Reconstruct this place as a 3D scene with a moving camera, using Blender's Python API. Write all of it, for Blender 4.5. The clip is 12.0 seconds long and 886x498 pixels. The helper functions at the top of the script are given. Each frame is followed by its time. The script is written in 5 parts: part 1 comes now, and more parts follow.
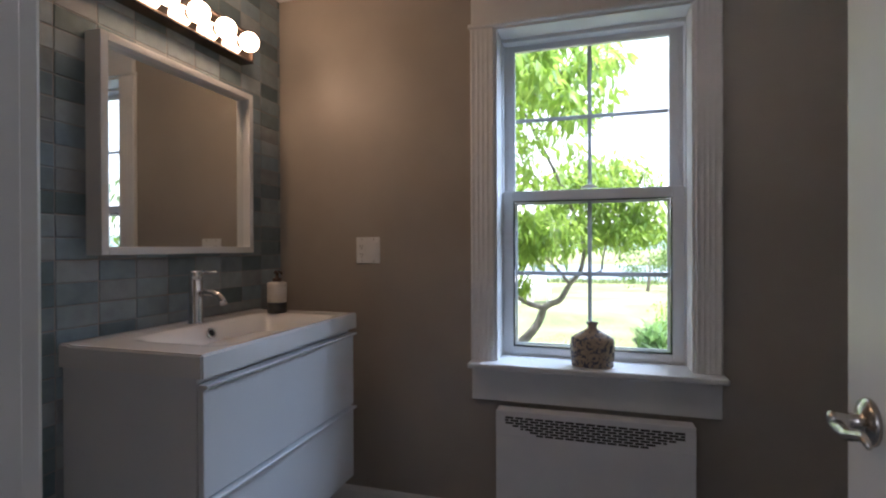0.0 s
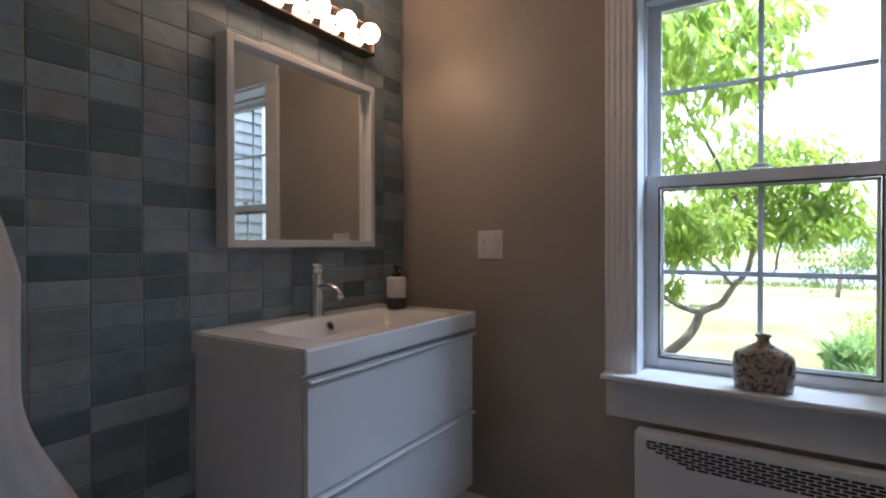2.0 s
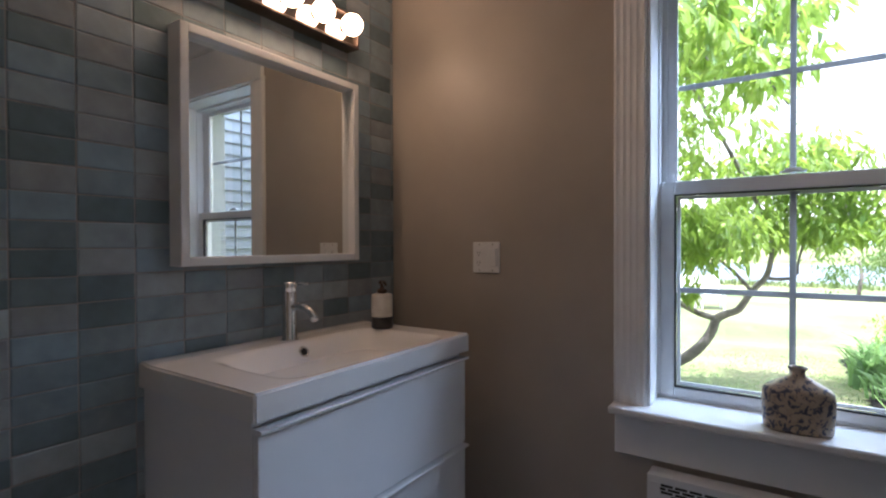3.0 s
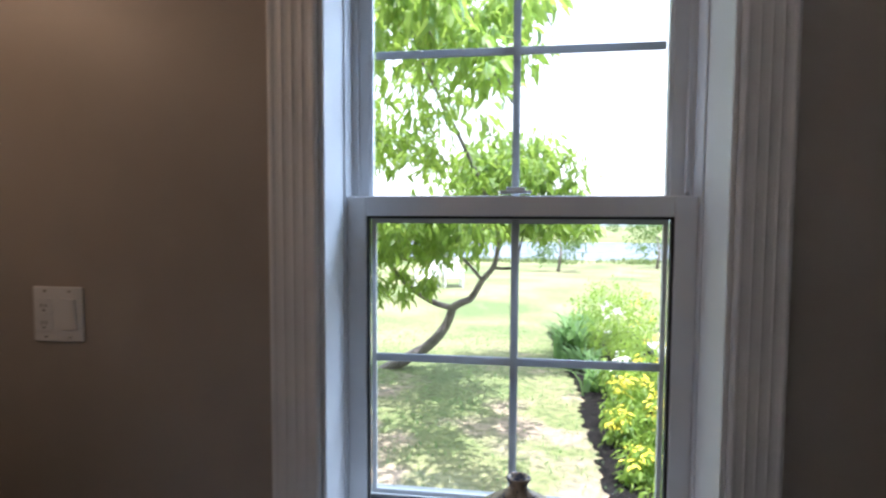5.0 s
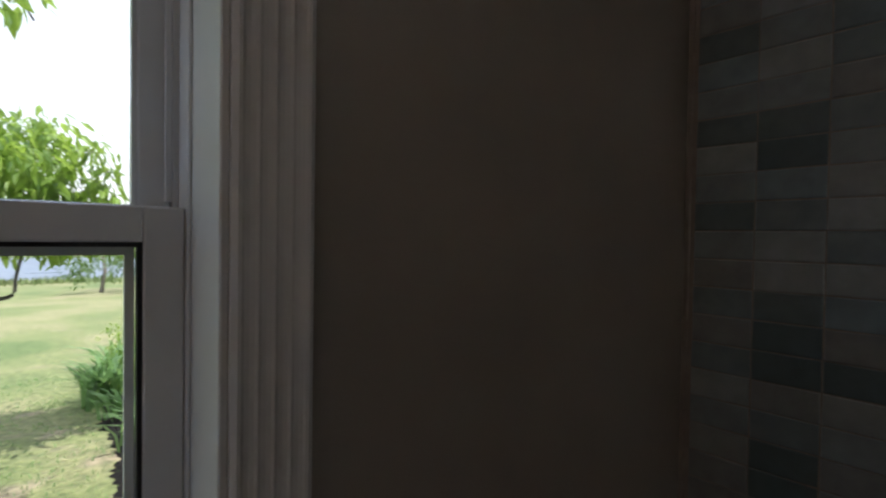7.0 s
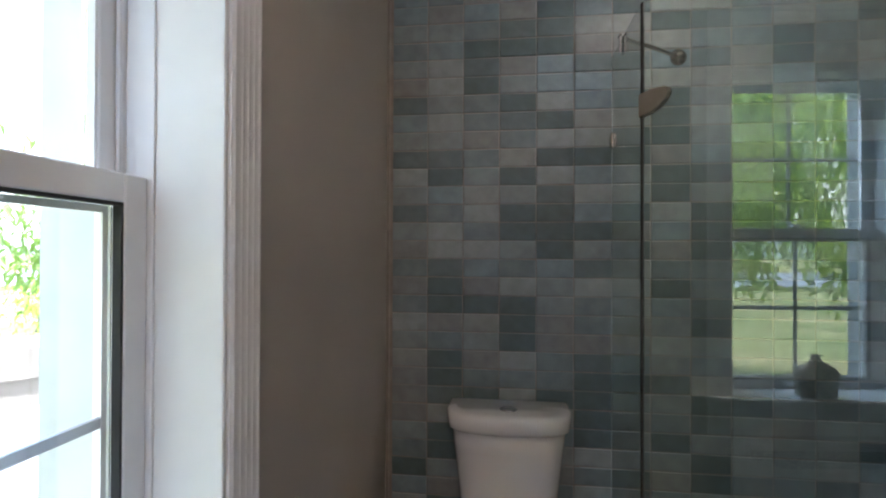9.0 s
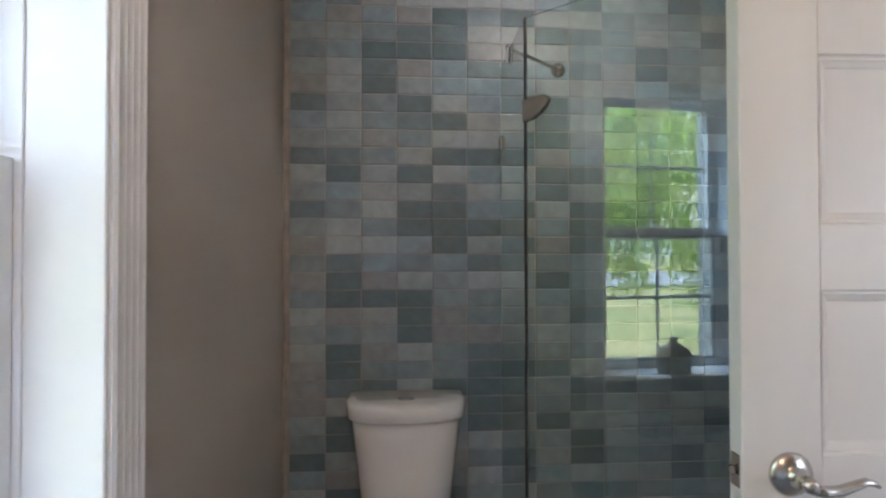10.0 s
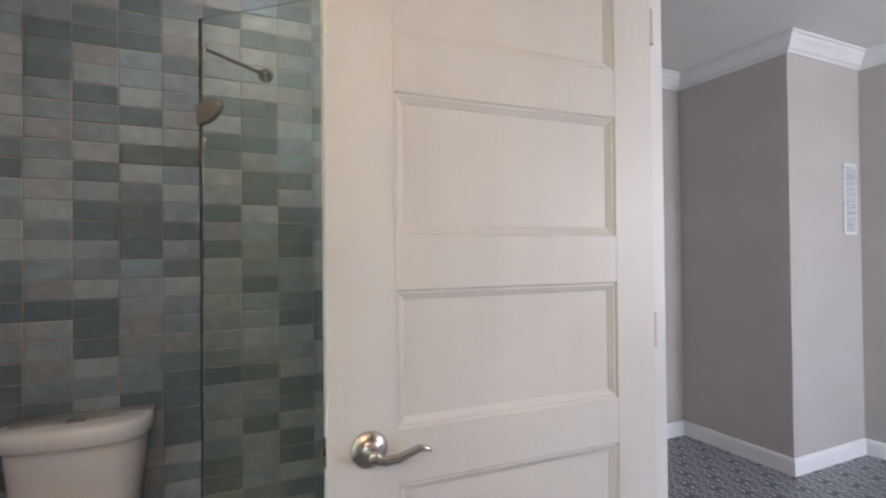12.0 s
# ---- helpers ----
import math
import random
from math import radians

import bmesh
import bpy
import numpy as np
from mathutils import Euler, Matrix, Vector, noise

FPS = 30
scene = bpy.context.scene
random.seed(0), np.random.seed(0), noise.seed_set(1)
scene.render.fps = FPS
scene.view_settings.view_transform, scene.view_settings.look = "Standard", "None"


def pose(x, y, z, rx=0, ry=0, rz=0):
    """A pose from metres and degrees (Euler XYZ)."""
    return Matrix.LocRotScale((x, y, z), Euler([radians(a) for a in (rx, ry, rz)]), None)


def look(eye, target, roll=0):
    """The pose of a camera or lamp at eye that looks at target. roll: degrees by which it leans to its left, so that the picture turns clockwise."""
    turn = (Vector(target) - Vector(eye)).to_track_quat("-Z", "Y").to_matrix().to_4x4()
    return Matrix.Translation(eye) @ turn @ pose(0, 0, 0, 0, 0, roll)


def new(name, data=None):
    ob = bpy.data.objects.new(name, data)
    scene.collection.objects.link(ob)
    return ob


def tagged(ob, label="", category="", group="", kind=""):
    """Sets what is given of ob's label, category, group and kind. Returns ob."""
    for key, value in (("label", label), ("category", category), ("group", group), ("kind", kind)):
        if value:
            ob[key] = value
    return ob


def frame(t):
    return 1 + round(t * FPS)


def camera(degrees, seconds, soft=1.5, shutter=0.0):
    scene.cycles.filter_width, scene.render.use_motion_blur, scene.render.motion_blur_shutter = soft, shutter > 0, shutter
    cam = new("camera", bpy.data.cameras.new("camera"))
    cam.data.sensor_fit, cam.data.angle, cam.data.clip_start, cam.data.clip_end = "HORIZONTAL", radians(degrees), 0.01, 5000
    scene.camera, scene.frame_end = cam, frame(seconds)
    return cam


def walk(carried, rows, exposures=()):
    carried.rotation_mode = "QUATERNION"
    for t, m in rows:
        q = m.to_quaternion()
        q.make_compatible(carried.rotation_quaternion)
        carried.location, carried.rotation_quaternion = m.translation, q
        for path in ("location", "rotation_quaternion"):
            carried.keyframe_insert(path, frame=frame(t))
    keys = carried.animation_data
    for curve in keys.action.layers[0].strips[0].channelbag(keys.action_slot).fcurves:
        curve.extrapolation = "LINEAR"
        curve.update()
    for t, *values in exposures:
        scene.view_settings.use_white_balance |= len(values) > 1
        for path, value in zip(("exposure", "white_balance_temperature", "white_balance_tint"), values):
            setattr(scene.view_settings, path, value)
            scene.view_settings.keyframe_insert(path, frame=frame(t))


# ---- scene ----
cam = camera(83.2, 12.0, soft=2.1, shutter=0.2)
PATH = [
    (0, (0.163, -0.212, 1.165), (-0.417, 1.702, 1.157), -0.2),
    (0.5, (0.171, -0.146, 1.138), (-0.579, 1.708, 1.131), -0.2),
    (1, (0.174, -0.094, 1.14), (-0.712, 1.699, 1.124), -0.1),
    (1.5, (0.166, -0.063, 1.14), (-0.828, 1.673, 1.127), -0.2),
    (2, (0.159, -0.03, 1.152), (-0.926, 1.65, 1.135), -0.1),
    (2.5, (0.156, 0.035, 1.165), (-0.985, 1.678, 1.151), -0.1),
    (2.7, (0.14, 0.082, 1.176), (-1.004, 1.723, 1.162), -0.1),
    (4.3, (0.091, 0.66, 1.33), (-0.612, 2.529, 1.225), -0.4),
    (4.5, (0.099, 0.724, 1.33), (-0.515, 2.625, 1.228), -0.2),
    (5, (0.128, 0.889, 1.348), (-0.125, 2.87, 1.24), 0.3),
    (5.5, (0.2, 1.031, 1.34), (0.404, 3.019, 1.259), 1.1),
    (6, (0.305, 1.152, 1.353), (0.887, 3.064, 1.278), 1.3),
    (6.5, (0.372, 1.218, 1.356), (1.312, 2.982, 1.292), 0.9),
    (7, (0.357, 1.268, 1.37), (1.634, 2.806, 1.328), 0.9),
    (7.2, (0.327, 1.292, 1.367), (1.743, 2.703, 1.307), 1.2),
    (8.8, (-0.169, 1.37, 1.304), (1.803, 1.702, 1.309), 0.3),
    (9, (-0.189, 1.384, 1.29), (1.794, 1.642, 1.305), 0.2),
    (9.5, (-0.232, 1.407, 1.272), (1.767, 1.45, 1.292), 0.1),
    (10, (-0.240, 1.368, 1.262), (1.734, 1.237, 1.289), -0.1),
    (10.5, (-0.291, 1.295, 1.261), (1.687, 1.001, 1.287), -0.2),
    (11, (-0.335, 1.206, 1.27), (1.611, 0.745, 1.295), -0.3),
    (11.5, (-0.382, 1.124, 1.28), (1.51, 0.476, 1.298), -0.5),
    (12, (-0.392, 0.998, 1.275), (1.427, 0.167, 1.296), -0.6),
]
EXPOSURES = [(0, 1.95, 5750, 18), (2.7, 2.0, 5700, 19), (4.5, 1.95, 5680, 19), (5.0, 1.6, 5720, 18), (5.5, 1.0, 5950, 13), (6.0, 0.72, 6000, 13), (6.5, 0.62, 6050, 11), (7.0, 0.72, 6050, 14), (7.4, 1.1, 5950, 13),
             (8.8, 2.85, 5750, 13), (9.5, 3.2, 5720, 13), (10, 3.45, 5700, 14), (11, 3.62, 5800, 15), (12, 3.5, 6000, 16)]
walk(cam, [(t, look(eye, target, roll)) for t, eye, target, roll in PATH], EXPOSURES)

# ---- light ----
SUN_EL = radians(72)
world = bpy.data.worlds.new("world")
scene.world = world
world.use_nodes = True
wn = world.node_tree
sky = wn.nodes.new("ShaderNodeTexSky")
sky.sky_type, sky.sun_disc = "NISHITA", False
sky.sun_elevation, sky.sun_rotation = SUN_EL, radians(180)
sky.air_density, sky.dust_density = 1.7, 3.0
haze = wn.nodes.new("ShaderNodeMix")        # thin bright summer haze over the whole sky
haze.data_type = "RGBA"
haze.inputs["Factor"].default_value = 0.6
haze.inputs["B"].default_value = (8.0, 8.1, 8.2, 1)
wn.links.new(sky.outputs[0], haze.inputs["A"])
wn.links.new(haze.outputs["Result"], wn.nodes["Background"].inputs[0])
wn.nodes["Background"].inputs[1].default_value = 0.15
sun_data = bpy.data.lights.new("sun", "SUN")
sun_data.energy, sun_data.angle, sun_data.color = 4.1, radians(0.5), (1.0, 0.95, 0.87)
sun = new("sun", sun_data)
sun.matrix_world = look((0.1, 4.4, 8.0), (0.0, 7.0, 0.0))


def area_lamp(name, eye, target, w, h, watts, colour):
    data = bpy.data.lights.new(name, "AREA")
    data.shape, data.size, data.size_y = "RECTANGLE", w, h
    data.energy, data.color = watts, colour
    ob = new(name, data)
    ob.matrix_world = look(eye, target)
    return ob


# added lamps: one above the garden for sky light, two at unseen next-room openings
area_lamp("sky_fill", (1.30, 3.30, 3.40), (-0.7, 1.0, 0.8), 1.2, 0.8, 28, (0.62, 0.81, 1.0))
area_lamp("next_room_fill", (-1.93, -2.22, 1.5), (1.0, -2.15, 1.4), 0.50, 1.2, 3.1, (0.86, 0.92, 1.0))
area_lamp("next_room_side_fill", (-1.65, -0.06, 1.5), (-0.4, -2.2, 1.4), 0.36, 1.2, 2.5, (0.86, 0.92, 1.0))


# ---- materials ----
def nodes_of(name, rough=0.5, metal=0.0):
    m = bpy.data.materials.new(name)
    m.use_nodes = True
    b = m.node_tree.nodes["Principled BSDF"]
    b.inputs["Roughness"].default_value, b.inputs["Metallic"].default_value = rough, metal
    return m, m.node_tree, b


def noise_tex(nt, scale, detail=4.0, coord="Object", stretch=None):
    tc = nt.nodes.new("ShaderNodeTexCoord")
    n = nt.nodes.new("ShaderNodeTexNoise")
    n.inputs["Scale"].default_value, n.inputs["Detail"].default_value = scale, detail
    src = tc.outputs[coord]
    if stretch:
        mp = nt.nodes.new("ShaderNodeMapping")
        mp.inputs["Scale"].default_value = stretch
        nt.links.new(src, mp.inputs[0])
        src = mp.outputs[0]
    nt.links.new(src, n.inputs["Vector"])
    return n


def ramp(nt, src, stops, mode="LINEAR"):
    r = nt.nodes.new("ShaderNodeValToRGB")
    r.color_ramp.interpolation = mode
    while len(r.color_ramp.elements) < len(stops):
        r.color_ramp.elements.new(0.5)
    for e, (p, c) in zip(r.color_ramp.elements, stops):
        e.position, e.color = p, (*c, 1)
    nt.links.new(src, r.inputs[0])
    return r


def bump(nt, bsdf, src, strength, distance):
    b = nt.nodes.new("ShaderNodeBump")
    b.inputs["Strength"].default_value, b.inputs["Distance"].default_value = strength, distance
    nt.links.new(src, b.inputs["Height"])
    nt.links.new(b.outputs[0], bsdf.inputs["Normal"])


def mixed(name, c1, c2, scale=6.0, rough=0.5, metal=0.0, fine=120.0, relief=0.0003, lo=0.35, hi=0.65, stretch=None, rvar=0.1, depth=1.0):
    """Two tones in broad patches, a fine grain in the relief, and a roughness that varies."""
    m, nt, b = nodes_of(name, rough, metal)
    n = noise_tex(nt, scale, 5.0, stretch=stretch)
    r = ramp(nt, n.outputs[0], [(lo, c1), (hi, c2)])
    nt.links.new(r.outputs[0], b.inputs["Base Color"])
    g = noise_tex(nt, fine, 3.0, stretch=stretch)
    bump(nt, b, g.outputs[0], depth, relief)
    mr = nt.nodes.new("ShaderNodeMapRange")
    mr.inputs["To Min"].default_value, mr.inputs["To Max"].default_value = max(0.02, rough - rvar), min(1, rough + rvar)
    nt.links.new(n.outputs[0], mr.inputs[0])
    nt.links.new(mr.outputs[0], b.inputs["Roughness"])
    return m


WALL = mixed("greige_wall_paint", (0.350, 0.312, 0.268), (0.390, 0.348, 0.300), 3.0, 0.45, fine=260, relief=0.0006)
HALLWALL = mixed("grey_wall_paint", (0.46, 0.425, 0.40), (0.50, 0.465, 0.44), 3.0, 0.62, fine=260, relief=0.0006)
CEIL = mixed("ceiling_paint", (0.72, 0.70, 0.68), (0.78, 0.76, 0.74), 2.0, 0.7, fine=200, relief=0.0005)
TRIM = mixed("white_trim_paint", (0.74, 0.74, 0.74), (0.80, 0.80, 0.79), 5.0, 0.38, fine=90, relief=0.00006)
VINYL = mixed("white_vinyl", (0.74, 0.75, 0.77), (0.79, 0.80, 0.81), 8.0, 0.35, fine=150, relief=0.0001)
DOORWHITE = mixed("white_door_paint", (0.72, 0.70, 0.67), (0.78, 0.76, 0.73), 4.0, 0.42, fine=80, relief=0.0003, stretch=(1, 1, 0.2))
LACQUER = mixed("white_lacquer", (0.76, 0.77, 0.79), (0.80, 0.81, 0.82), 3.0, 0.16, fine=60, relief=0.00003)
CERAMIC = mixed("white_ceramic", (0.78, 0.77, 0.76), (0.82, 0.81, 0.80), 2.0, 0.08, rvar=0.03, fine=20, relief=0.0001)
CHROME = mixed("chrome", (0.72, 0.72, 0.73), (0.80, 0.80, 0.80), 10.0, 0.08, 1.0, fine=50, relief=0.00002, rvar=0.04)
NICKEL = mixed("brushed_nickel", (0.50, 0.46, 0.41), (0.60, 0.56, 0.51), 14.0, 0.24, 1.0, fine=300, relief=0.00004, rvar=0.07)
BRONZE = mixed("dark_bronze", (0.045, 0.032, 0.026), (0.09, 0.062, 0.05), 18.0, 0.32, 0.8, fine=150, relief=0.0001)
PLATE = mixed("polished_backplate", (0.42, 0.36, 0.32), (0.48, 0.41, 0.36), 6.0, 0.05, 1.0, fine=40, relief=0.00001, rvar=0.02)
GROUT = mixed("sand_grout", (0.30, 0.268, 0.240), (0.37, 0.332, 0.30), 22.0, 0.85, fine=400, relief=0.0008)
RUBBER = mixed("dark_gasket", (0.014, 0.015, 0.017), (0.022, 0.023, 0.025), 30.0, 0.6, fine=200, relief=0.0002)
MUNTIN = mixed("grey_grille_bar", (0.42, 0.44, 0.47), (0.48, 0.50, 0.52), 12.0, 0.4, fine=100, relief=0.0001)
HEATER = mixed("heater_enamel", (0.72, 0.73, 0.76), (0.77, 0.78, 0.80), 6.0, 0.4, fine=350, relief=0.0002)
PLASTIC = mixed("white_plastic", (0.70, 0.70, 0.70), (0.76, 0.76, 0.75), 10.0, 0.3, fine=150, relief=0.0001)
TERRY = mixed("white_terry", (0.70, 0.71, 0.73), (0.80, 0.80, 0.81), 9.0, 0.95, fine=420, relief=0.004)
# near-black stands in for the shade inside slots, gaps and holes
DARK = mixed("hollow_shade", (0.010, 0.010, 0.011), (0.016, 0.016, 0.017), 20.0, 0.8, fine=100, relief=0.0002)
SOAPWHITE = mixed("cream_stoneware", (0.62, 0.58, 0.52), (0.72, 0.69, 0.64), 30.0, 0.5, fine=200, relief=0.0006)
SOAPDARK = mixed("charcoal_glaze", (0.02, 0.02, 0.022), (0.06, 0.055, 0.05), 40.0, 0.4, fine=200, relief=0.0006)
BARK = mixed("peach_bark", (0.10, 0.085, 0.075), (0.30, 0.27, 0.25), 7.0, 0.9, fine=30, relief=0.02, lo=0.3, hi=0.7)
MULCH = mixed("bark_mulch", (0.006, 0.006, 0.006), (0.020, 0.017, 0.016), 28.0, 0.95, fine=55, relief=0.02)
MULCH.node_tree.nodes["Principled BSDF"].inputs["Specular IOR Level"].default_value = 0.08
WICKER = mixed("grey_wicker", (0.15, 0.135, 0.12), (0.22, 0.20, 0.18), 30.0, 0.7, fine=90, relief=0.004, stretch=(1, 1, 4))
# white trim greyed in its colour to hold back the strong daylight
OUTERTRIM = mixed("toned_down_outer_trim", (0.36, 0.38, 0.38), (0.44, 0.46, 0.46), 6.0, 0.5, fine=90, relief=0.0004)
CUSHION = mixed("pale_cushion", (0.42, 0.42, 0.42), (0.52, 0.52, 0.51), 8.0, 0.9, fine=300, relief=0.001)
DECKPAINT = mixed("white_deck_paint", (0.58, 0.59, 0.60), (0.68, 0.68, 0.68), 5.0, 0.5, fine=60, relief=0.0008, stretch=(1, 8, 8))
SIDING = mixed("grey_siding", (0.23, 0.245, 0.265), (0.28, 0.295, 0.315), 3.0, 0.6, fine=60, relief=0.0008, stretch=(1, 0.2, 4))
WATER = mixed("pond_water", (0.08, 0.11, 0.16), (0.11, 0.145, 0.20), 0.4, 0.30, fine=3.0, relief=0.02, stretch=(0.3, 1, 1))
WATER.node_tree.nodes["Principled BSDF"].inputs["Specular IOR Level"].default_value = 0.12
# distance haze is mixed into the hill colour as a pale blue-grey
HILL = mixed("haze_tinted_hill", (0.10, 0.14, 0.14), (0.17, 0.21, 0.20), 0.05, 0.95, fine=0.4, relief=0.5)
REED = mixed("bank_reeds", (0.10, 0.15, 0.045), (0.20, 0.25, 0.09), 1.5, 0.9, fine=8, relief=0.05)
PEDAL = mixed("yellow_petals", (0.74, 0.60, 0.03), (0.84, 0.74, 0.08), 30.0, 0.6, fine=100, relief=0.001)
PINK = mixed("pink_plumes", (0.45, 0.22, 0.27), (0.58, 0.36, 0.38), 20.0, 0.8, fine=80, relief=0.003)
BLUEMARK = mixed("blue_print", (0.10, 0.22, 0.42), (0.13, 0.26, 0.46), 20.0, 0.5, fine=200, relief=0.0001)
ORANGEMARK = mixed("orange_print", (0.75, 0.36, 0.08), (0.80, 0.42, 0.10), 20.0, 0.5, fine=200, relief=0.0001)
WHITEPETAL = mixed("white_petals", (0.72, 0.71, 0.70), (0.82, 0.80, 0.82), 20.0, 0.7, fine=80, relief=0.002)
STONE = mixed("pale_stone", (0.42, 0.41, 0.39), (0.55, 0.54, 0.51), 6.0, 0.85, fine=60, relief=0.004)


def tile_material():
    """Handmade glazed tile: each piece has its own blue-grey, cloudy glaze and a wavy face."""
    m, nt, b = nodes_of("glazed_blue_tile", 0.2)
    oi = nt.nodes.new("ShaderNodeObjectInfo")
    geo = nt.nodes.new("ShaderNodeNewGeometry")
    add = nt.nodes.new("ShaderNodeMath")
    add.operation = "ADD"
    nt.links.new(oi.outputs["Random"], add.inputs[0])
    nt.links.new(geo.outputs["Random Per Island"], add.inputs[1])
    fr = nt.nodes.new("ShaderNodeMath")
    fr.operation = "FRACT"
    nt.links.new(add.outputs[0], fr.inputs[0])
    base = ramp(nt, fr.outputs[0], [(0.0, (0.125, 0.178, 0.198)), (0.15, (0.165, 0.220, 0.240)), (0.27, (0.220, 0.285, 0.318)), (0.40, (0.275, 0.335, 0.370)),
                                    (0.54, (0.325, 0.362, 0.380)), (0.66, (0.245, 0.330, 0.390)), (0.78, (0.350, 0.405, 0.435)), (0.91, (0.275, 0.302, 0.315))], "CONSTANT")
    n = noise_tex(nt, 22.0, 5.0)
    n.noise_dimensions = "4D"
    mw = nt.nodes.new("ShaderNodeMath")
    mw.operation = "MULTIPLY"
    mw.inputs[1].default_value = 50.0
    nt.links.new(fr.outputs[0], mw.inputs[0])
    nt.links.new(mw.outputs[0], n.inputs["W"])
    cloud = ramp(nt, n.outputs[0], [(0.25, (0.80, 0.80, 0.80)), (0.75, (1.16, 1.16, 1.16))])
    mul = nt.nodes.new("ShaderNodeMix")
    mul.data_type, mul.blend_type = "RGBA", "MULTIPLY"
    mul.inputs["Factor"].default_value = 1.0
    nt.links.new(base.outputs[0], mul.inputs["A"])
    nt.links.new(cloud.outputs[0], mul.inputs["B"])
    nt.links.new(mul.outputs["Result"], b.inputs["Base Color"])
    wv = noise_tex(nt, 14.0, 2.0)
    bump(nt, b, wv.outputs[0], 0.6, 0.004)
    mr = nt.nodes.new("ShaderNodeMapRange")
    mr.inputs["To Min"].default_value, mr.inputs["To Max"].default_value = 0.36, 0.58
    nt.links.new(n.outputs[0], mr.inputs[0])
    nt.links.new(mr.outputs[0], b.inputs["Roughness"])
    return m


TILE = tile_material()


def glass_material(name, tint, rough=0.0):
    m, nt, b = nodes_of(name, rough)
    b.inputs["Base Color"].default_value = (*tint, 1)
    b.inputs["Transmission Weight"].default_value = 1.0
    b.inputs["IOR"].default_value = 1.5
    return m


GLASS = glass_material("window_glass", (0.97, 0.985, 0.98))
SHOWERGLASS = glass_material("shower_glass", (0.87, 0.955, 0.93))
SHOWERGLASS.node_tree.nodes["Principled BSDF"].inputs["IOR"].default_value = 1.62
MIRROR, _nt, _b = nodes_of("mirror_silver", 0.015, 1.0)
_b.inputs["Base Color"].default_value = (0.86, 0.88, 0.87, 1)


def bulb_material():
    m, nt, b = nodes_of("lit_globe_bulb", 0.4)
    b.inputs["Base Color"].default_value = (0.9, 0.88, 0.84, 1)
    b.inputs["Emission Color"].default_value = (1.0, 0.655, 0.37, 1)
    b.inputs["Emission Strength"].default_value = 6.8
    return m


BULB = bulb_material()
DOWNLIGHT, _nt, _b = nodes_of("warm_downlight_lens", 0.5)
_b.inputs["Emission Color"].default_value = (1.0, 0.84, 0.68, 1)
_b.inputs["Emission Strength"].default_value = 11.0


def leaf_material(name, dark, light, trans):
    m, nt, b = nodes_of(name, 0.45)
    geo = nt.nodes.new("ShaderNodeNewGeometry")
    r = ramp(nt, geo.outputs["Random Per Island"], [(0.0, dark), (0.7, light), (1.0, tuple(min(1, c * 1.35) for c in light))])
    n = noise_tex(nt, 30.0, 3.0)
    bump(nt, b, n.outputs[0], 0.3, 0.004)
    nt.links.new(r.outputs[0], b.inputs["Base Color"])
    t = nt.nodes.new("ShaderNodeBsdfTranslucent")
    t.inputs[0].default_value = (*trans, 1)
    mx = nt.nodes.new("ShaderNodeMixShader")
    mx.inputs[0].default_value = 0.5
    out = nt.nodes["Material Output"]
    nt.links.new(b.outputs[0], mx.inputs[1])
    nt.links.new(t.outputs[0], mx.inputs[2])
    nt.links.new(mx.outputs[0], out.inputs[0])
    return m


LEAF = leaf_material("peach_leaf", (0.030, 0.090, 0.014), (0.21, 0.32, 0.050), (0.43, 0.59, 0.10))
BLADE = leaf_material("iris_blade", (0.075, 0.16, 0.055), (0.18, 0.30, 0.115), (0.28, 0.46, 0.15))
FARLEAF = leaf_material("far_foliage", (0.05, 0.10, 0.025), (0.10, 0.17, 0.04), (0.16, 0.26, 0.05))


